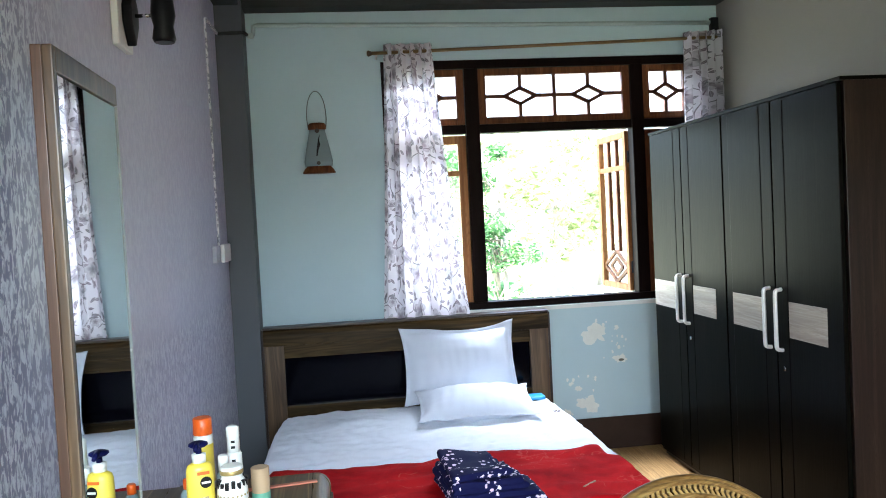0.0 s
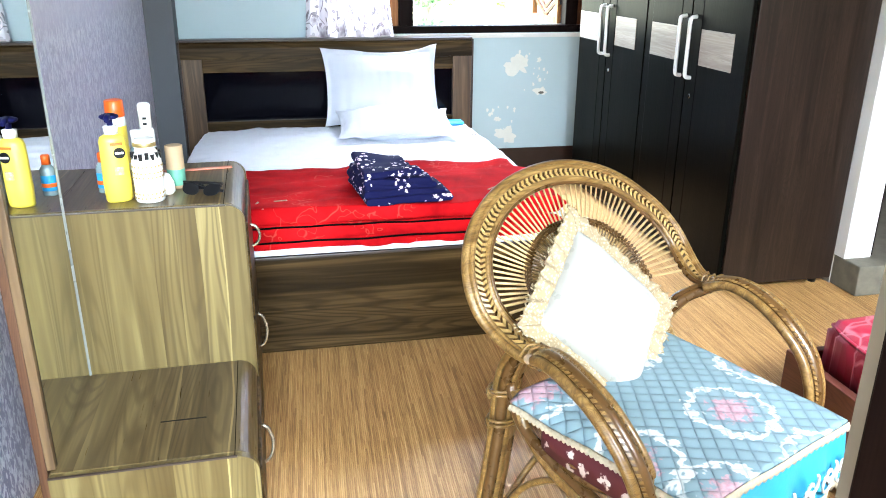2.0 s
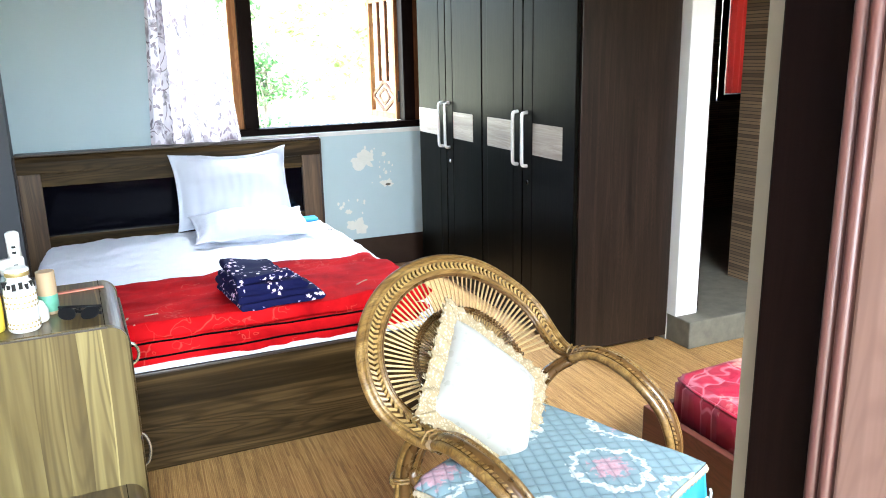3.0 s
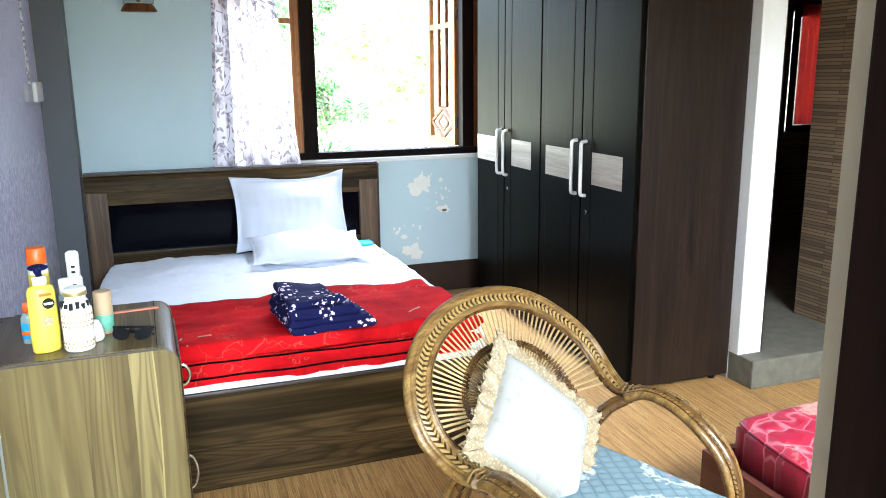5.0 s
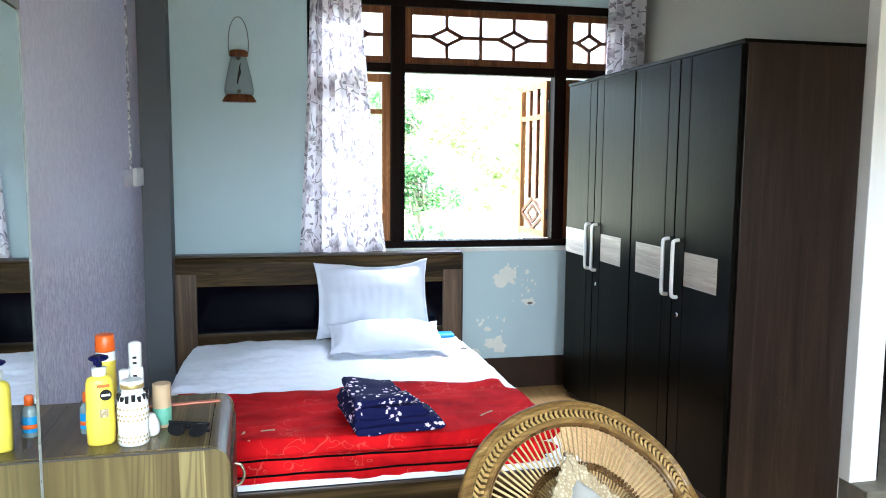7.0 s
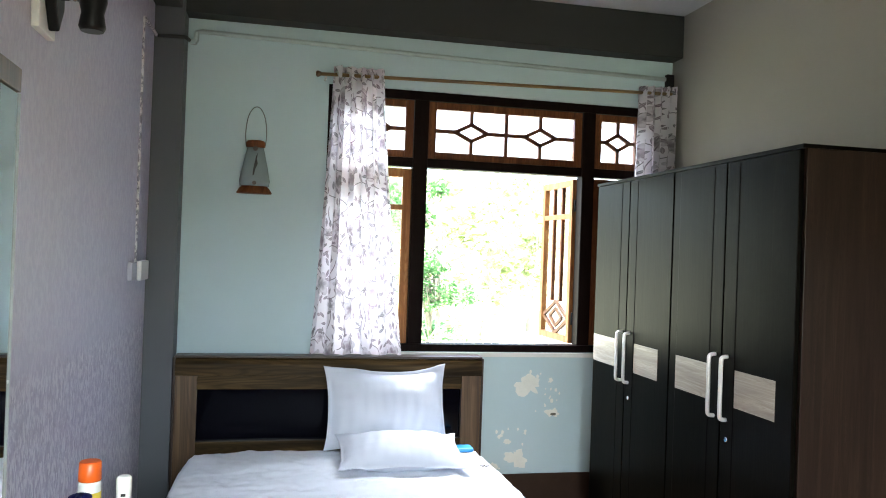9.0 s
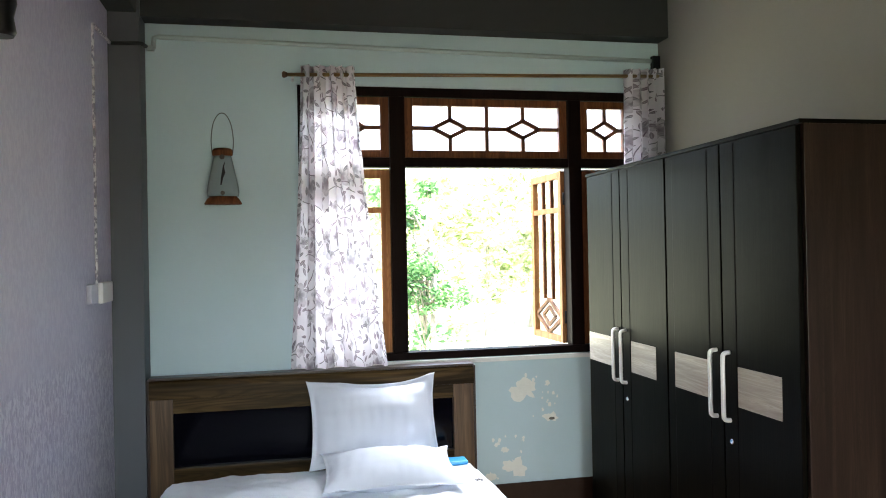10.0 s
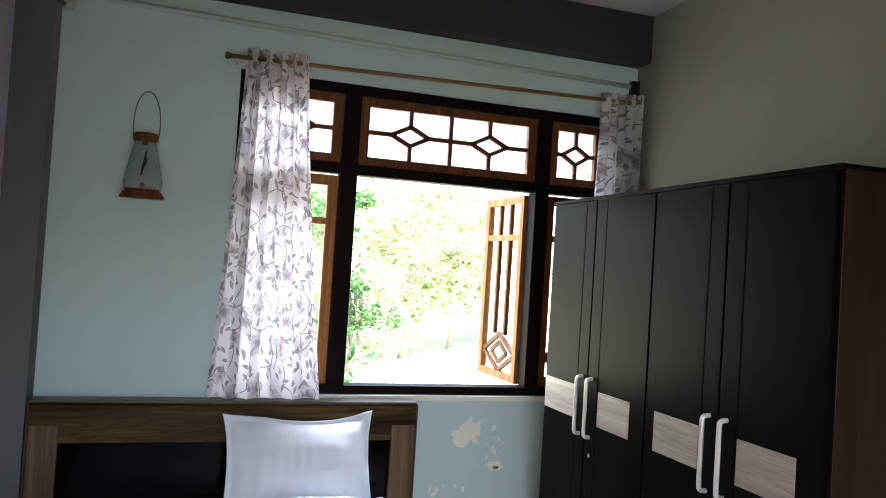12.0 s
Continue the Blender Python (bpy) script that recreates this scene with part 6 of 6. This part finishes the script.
part("border", grid(480, 8, ruffle, thick=0.003), M_CREAMEMB, tc, "cream embroidered ruffle border")
b = bmesh.new()
rnd = random.Random(4)
for k in range(150):
    u = (k + rnd.random()) / 150
    p = Vector(ruffle(u, 1.0))
    o = Vector((p.x, p.y, 0)).normalized()
    tube([p, p + o * 0.007 + Vector((rnd.uniform(-0.006, 0.006), rnd.uniform(-0.006, 0.006), rnd.uniform(-0.004, 0.008)))], 0.0018, 4, bm=b)
part("fringe", b, M_CREAMEMB, tc, "short cream fringe")["kind"] = "stuff"

# ---- day bed with crimson mattress ----
cot = thing("day_bed", "low red-brown wooden day bed", "bed")
CX0, CY1 = 1.64, 1.895
part("end_panel", box(CX0, CX0 + 0.03, 0.62, CY1, 0.05, 0.31, 0.004), M_COT, cot)
part("side_panel", box(CX0 + 0.03, 3.35, CY1 - 0.03, CY1, 0.05, 0.31, 0.004), M_COT, cot)
part("side_panel", box(CX0 + 0.03, 3.35, 0.62, 0.65, 0.05, 0.31, 0.004), M_COT, cot)
part("end_panel", box(3.35, 3.38, 0.62, CY1, 0.05, 0.31, 0.004), M_COT, cot)
part("slat_deck", box(CX0 + 0.03, 3.35, 0.65, CY1 - 0.03, 0.22, 0.25), M_COT, cot)
for x in (CX0 + 0.03, 3.35):
    for y in (0.65, CY1 - 0.03):
        part("foot", box(x - 0.03, x + 0.03, y - 0.03, y + 0.03, 0, 0.06, 0.004), M_COT, cot)
mt = thing("mattress", "crimson quilted mattress with floral print on the day bed", "mattress")
part("mattress_body", puffy(CX0 + 0.035, 3.34, 0.66, CY1 - 0.035, 0.255, 0.44, 0.035, 0.006, 8, 60, 50, 0.05), M_CRIMSON, mt)


def mattress_rim(a, c):
    """A point just inside the mattress outline; a and c from -1 to 1."""
    hx, hy = (3.34 - CX0 - 0.035) / 2, (CY1 - 0.035 - 0.66) / 2
    k = (1 - 0.05 * (abs(a) * abs(c)) ** 4) * 0.988
    return ((3.34 + CX0 + 0.035) / 2 + a * hx * k, (CY1 - 0.035 + 0.66) / 2 + c * hy * k, 0.419)


part("piping", tube([mattress_rim(-1, -1 + 2 * q / 24) for q in range(25)] + [mattress_rim(-1 + 2 * q / 24, 1) for q in range(1, 25)], 0.006, 6), M_CRIMSON, mt, "corded edge piping")
solid("cable", tube(spline([(1.98, 1.52, 0.452), (2.02, 1.66, 0.455), (1.96, 1.74, 0.475), (2.10, 1.78, 0.452), (2.2, 1.68, 0.458), (2.05, 1.60, 0.453), (2.25, 1.50, 0.452), (2.5, 1.56, 0.452)], 8), 0.0035, 6), M_BLACK, "thin black charging cable lying on the mattress", "cable")
solid("plastic_tray", lathe([(0.05, 0), (0.075, 0.006), (0.085, 0.03), (0.08, 0.032), (0.07, 0.01)], 24), M_WHITEP, "small white plastic dish on the mattress", "dish", pose(2.06, 1.36, 0.443))

# ---- bathroom things ----
wnd = thing("window_3", "small dark-framed bathroom window", "window", kind="structure")
for x0, x1, z0, z1 in ((BX0, BX0 + 0.04, BZ0, BZ1), (BX1 - 0.04, BX1, BZ0, BZ1), (BX0 + 0.04, BX1 - 0.04, BZ0, BZ0 + 0.05), (BX0 + 0.04, BX1 - 0.04, BZ1 - 0.05, BZ1)):
    part("window_frame", box(x0, x1, WB - 0.13, WB - 0.092, z0, z1, 0.003), M_DARKWOOD, wnd)
p = part("pane", box(BX0 + 0.04, BX1 - 0.04, WB - 0.10, WB - 0.094, BZ0 + 0.05, BZ1 - 0.05), M_GLASS, wnd, "clear glass pane")
p.visible_shadow = False
b = grid(40, 12, lambda u, v: (4.845 + 0.27 * u, WB - 0.16 + 0.02 * math.sin(u * 26), 2.05 - 0.93 * v))
solid("bathroom_curtain", b, M_REDCLOTH, "narrow red cloth curtain at the bathroom window", "curtain")
bs = thing("wash_basin", "small white ceramic wash basin on the bathroom wall", "basin")
part("bowl", lathe([(0.05, 0.62), (0.16, 0.68), (0.21, 0.78), (0.215, 0.80), (0.20, 0.80), (0.15, 0.72), (0.03, 0.68)], 28, 3.03, 3.95), M_WHITEP, bs)
part("bracket", box(2.842, 2.95, 3.90, 4.0, 0.55, 0.70, 0.01), M_WHITEP, bs)
tp = thing("tap", "small wall tap on the tiled wall", "tap")
part("spout", tube(spline([(4.4, WB - 0.092, 0.82), (4.4, WB - 0.17, 0.82), (4.4, WB - 0.20, 0.78)], 5), 0.012, 8), M_CHROME, tp)
part("valve", lathe([(0.018, 0.82), (0.02, 0.85), (0.012, 0.87)], 12, 4.4, WB - 0.13), M_CHROME, tp)

# ---- outside ----
b = grid(40, 70, lambda u, v: (-300 + 600 * u, 5.4 + 500 * (1.4 * v - 0.4) * abs(1.4 * v - 0.4), -0.5 + 0.12 * noise.noise((u * 30, v * 30, 0)) + min(2.0, max(0.0, 500 * max(0.0, 1.4 * v - 0.4) ** 2 - 9) * 0.10)))
struct("ground", b, M_GRASS, "pale dry grassy ground rising behind the house", "ground")


def crown(bm, c, rx, ry, rz, n, size, rnd):
    """Many small pointed leaves about a centre, in clumps, with gaps."""
    clumps = [Vector(c) + Vector((rnd.gauss(0, rx * 0.45), rnd.gauss(0, ry * 0.45), rnd.gauss(0, rz * 0.45))) for _ in range(max(6, n // 70))]
    for k in range(n):
        p = rnd.choice(clumps) + Vector((rnd.gauss(0, rx * 0.16), rnd.gauss(0, ry * 0.16), rnd.gauss(0, rz * 0.16)))
        e = Euler((rnd.uniform(-1, 1), rnd.uniform(-1, 1), rnd.uniform(0, 6.3)))
        s = size * rnd.uniform(0.6, 1.3)
        q = [Vector((0, -s, 0)), Vector((s * 0.38, 0, s * 0.10)), Vector((0, s, -s * 0.08)), Vector((-s * 0.38, 0, s * 0.10))]
        for v in q:
            v.rotate(e)
        bm.faces.new([bm.verts.new(p + v) for v in q])
    return clumps


def tree(name, label, category, foot, top, crowns, leafm, n, size, seed, group):
    rnd = random.Random(seed)
    t = thing(name, label, category, group=group)
    b = bmesh.new()
    ends = []
    for c, r in crowns:
        ends += [Vector(e) for e in crown(b, c, r[0], r[1], r[2], n, size, rnd)][:14]
    part("crown", b, leafm, t)
    b = tube([foot, (foot[0] * 0.6 + top[0] * 0.4 + 0.1, foot[1], foot[2] * 0.6 + top[2] * 0.4), top], [0.05, 0.035, 0.015], 8)
    for e in ends:
        s = Vector(foot).lerp(Vector(top), rnd.uniform(0.45, 1.0))
        tube([s, s.lerp(e, 0.5) + Vector((0, 0, 0.1)), e], [0.012, 0.008, 0.004], 5, bm=b)
    part("trunk", b, M_BARK, t)


tree("shrub", "leafy green shrub close outside the window", "shrub", (1.7, 8.6, -0.5), (1.85, 8.6, 1.9), [((1.62, 8.5, 1.25), (0.42, 0.45, 0.36)), ((1.50, 8.7, 2.08), (0.42, 0.5, 0.28))], M_LEAF, 1500, 0.045, 5, "garden shrubs")
tree("shrub", "leafy green shrub close outside the window", "shrub", (1.3, 9.5, -0.5), (1.5, 9.5, 0.8), [((1.6, 9.5, 0.35), (0.7, 0.5, 0.4))], M_LEAF, 500, 0.075, 6, "garden shrubs")
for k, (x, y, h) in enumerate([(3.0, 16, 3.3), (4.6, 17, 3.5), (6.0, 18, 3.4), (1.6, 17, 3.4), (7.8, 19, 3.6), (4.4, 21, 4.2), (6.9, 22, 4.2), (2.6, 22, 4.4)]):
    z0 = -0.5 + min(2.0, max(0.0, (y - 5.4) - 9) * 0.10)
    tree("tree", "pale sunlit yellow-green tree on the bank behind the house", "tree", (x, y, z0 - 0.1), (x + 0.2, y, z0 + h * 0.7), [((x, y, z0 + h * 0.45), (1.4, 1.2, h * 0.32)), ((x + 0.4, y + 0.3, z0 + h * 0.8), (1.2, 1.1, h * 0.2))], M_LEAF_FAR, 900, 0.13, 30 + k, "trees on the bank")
fn = thing("bamboo_fence", "low pale bamboo picket fence in the garden", "fence")
for k in range(30):
    x = 0.6 + 0.13 * k
    part("picket", tube([(x, 11.2, -0.55), (x + 0.02 * math.sin(k * 7), 11.2, 0.55 + 0.06 * math.sin(k * 5))], 0.016, 6), M_BAMBOO, fn)
for z in (0.05, 0.4):
    part("rail", tube([(0.5, 11.22, z), (4.5, 11.22, z + 0.02)], 0.018, 6), M_BAMBOO, fn)
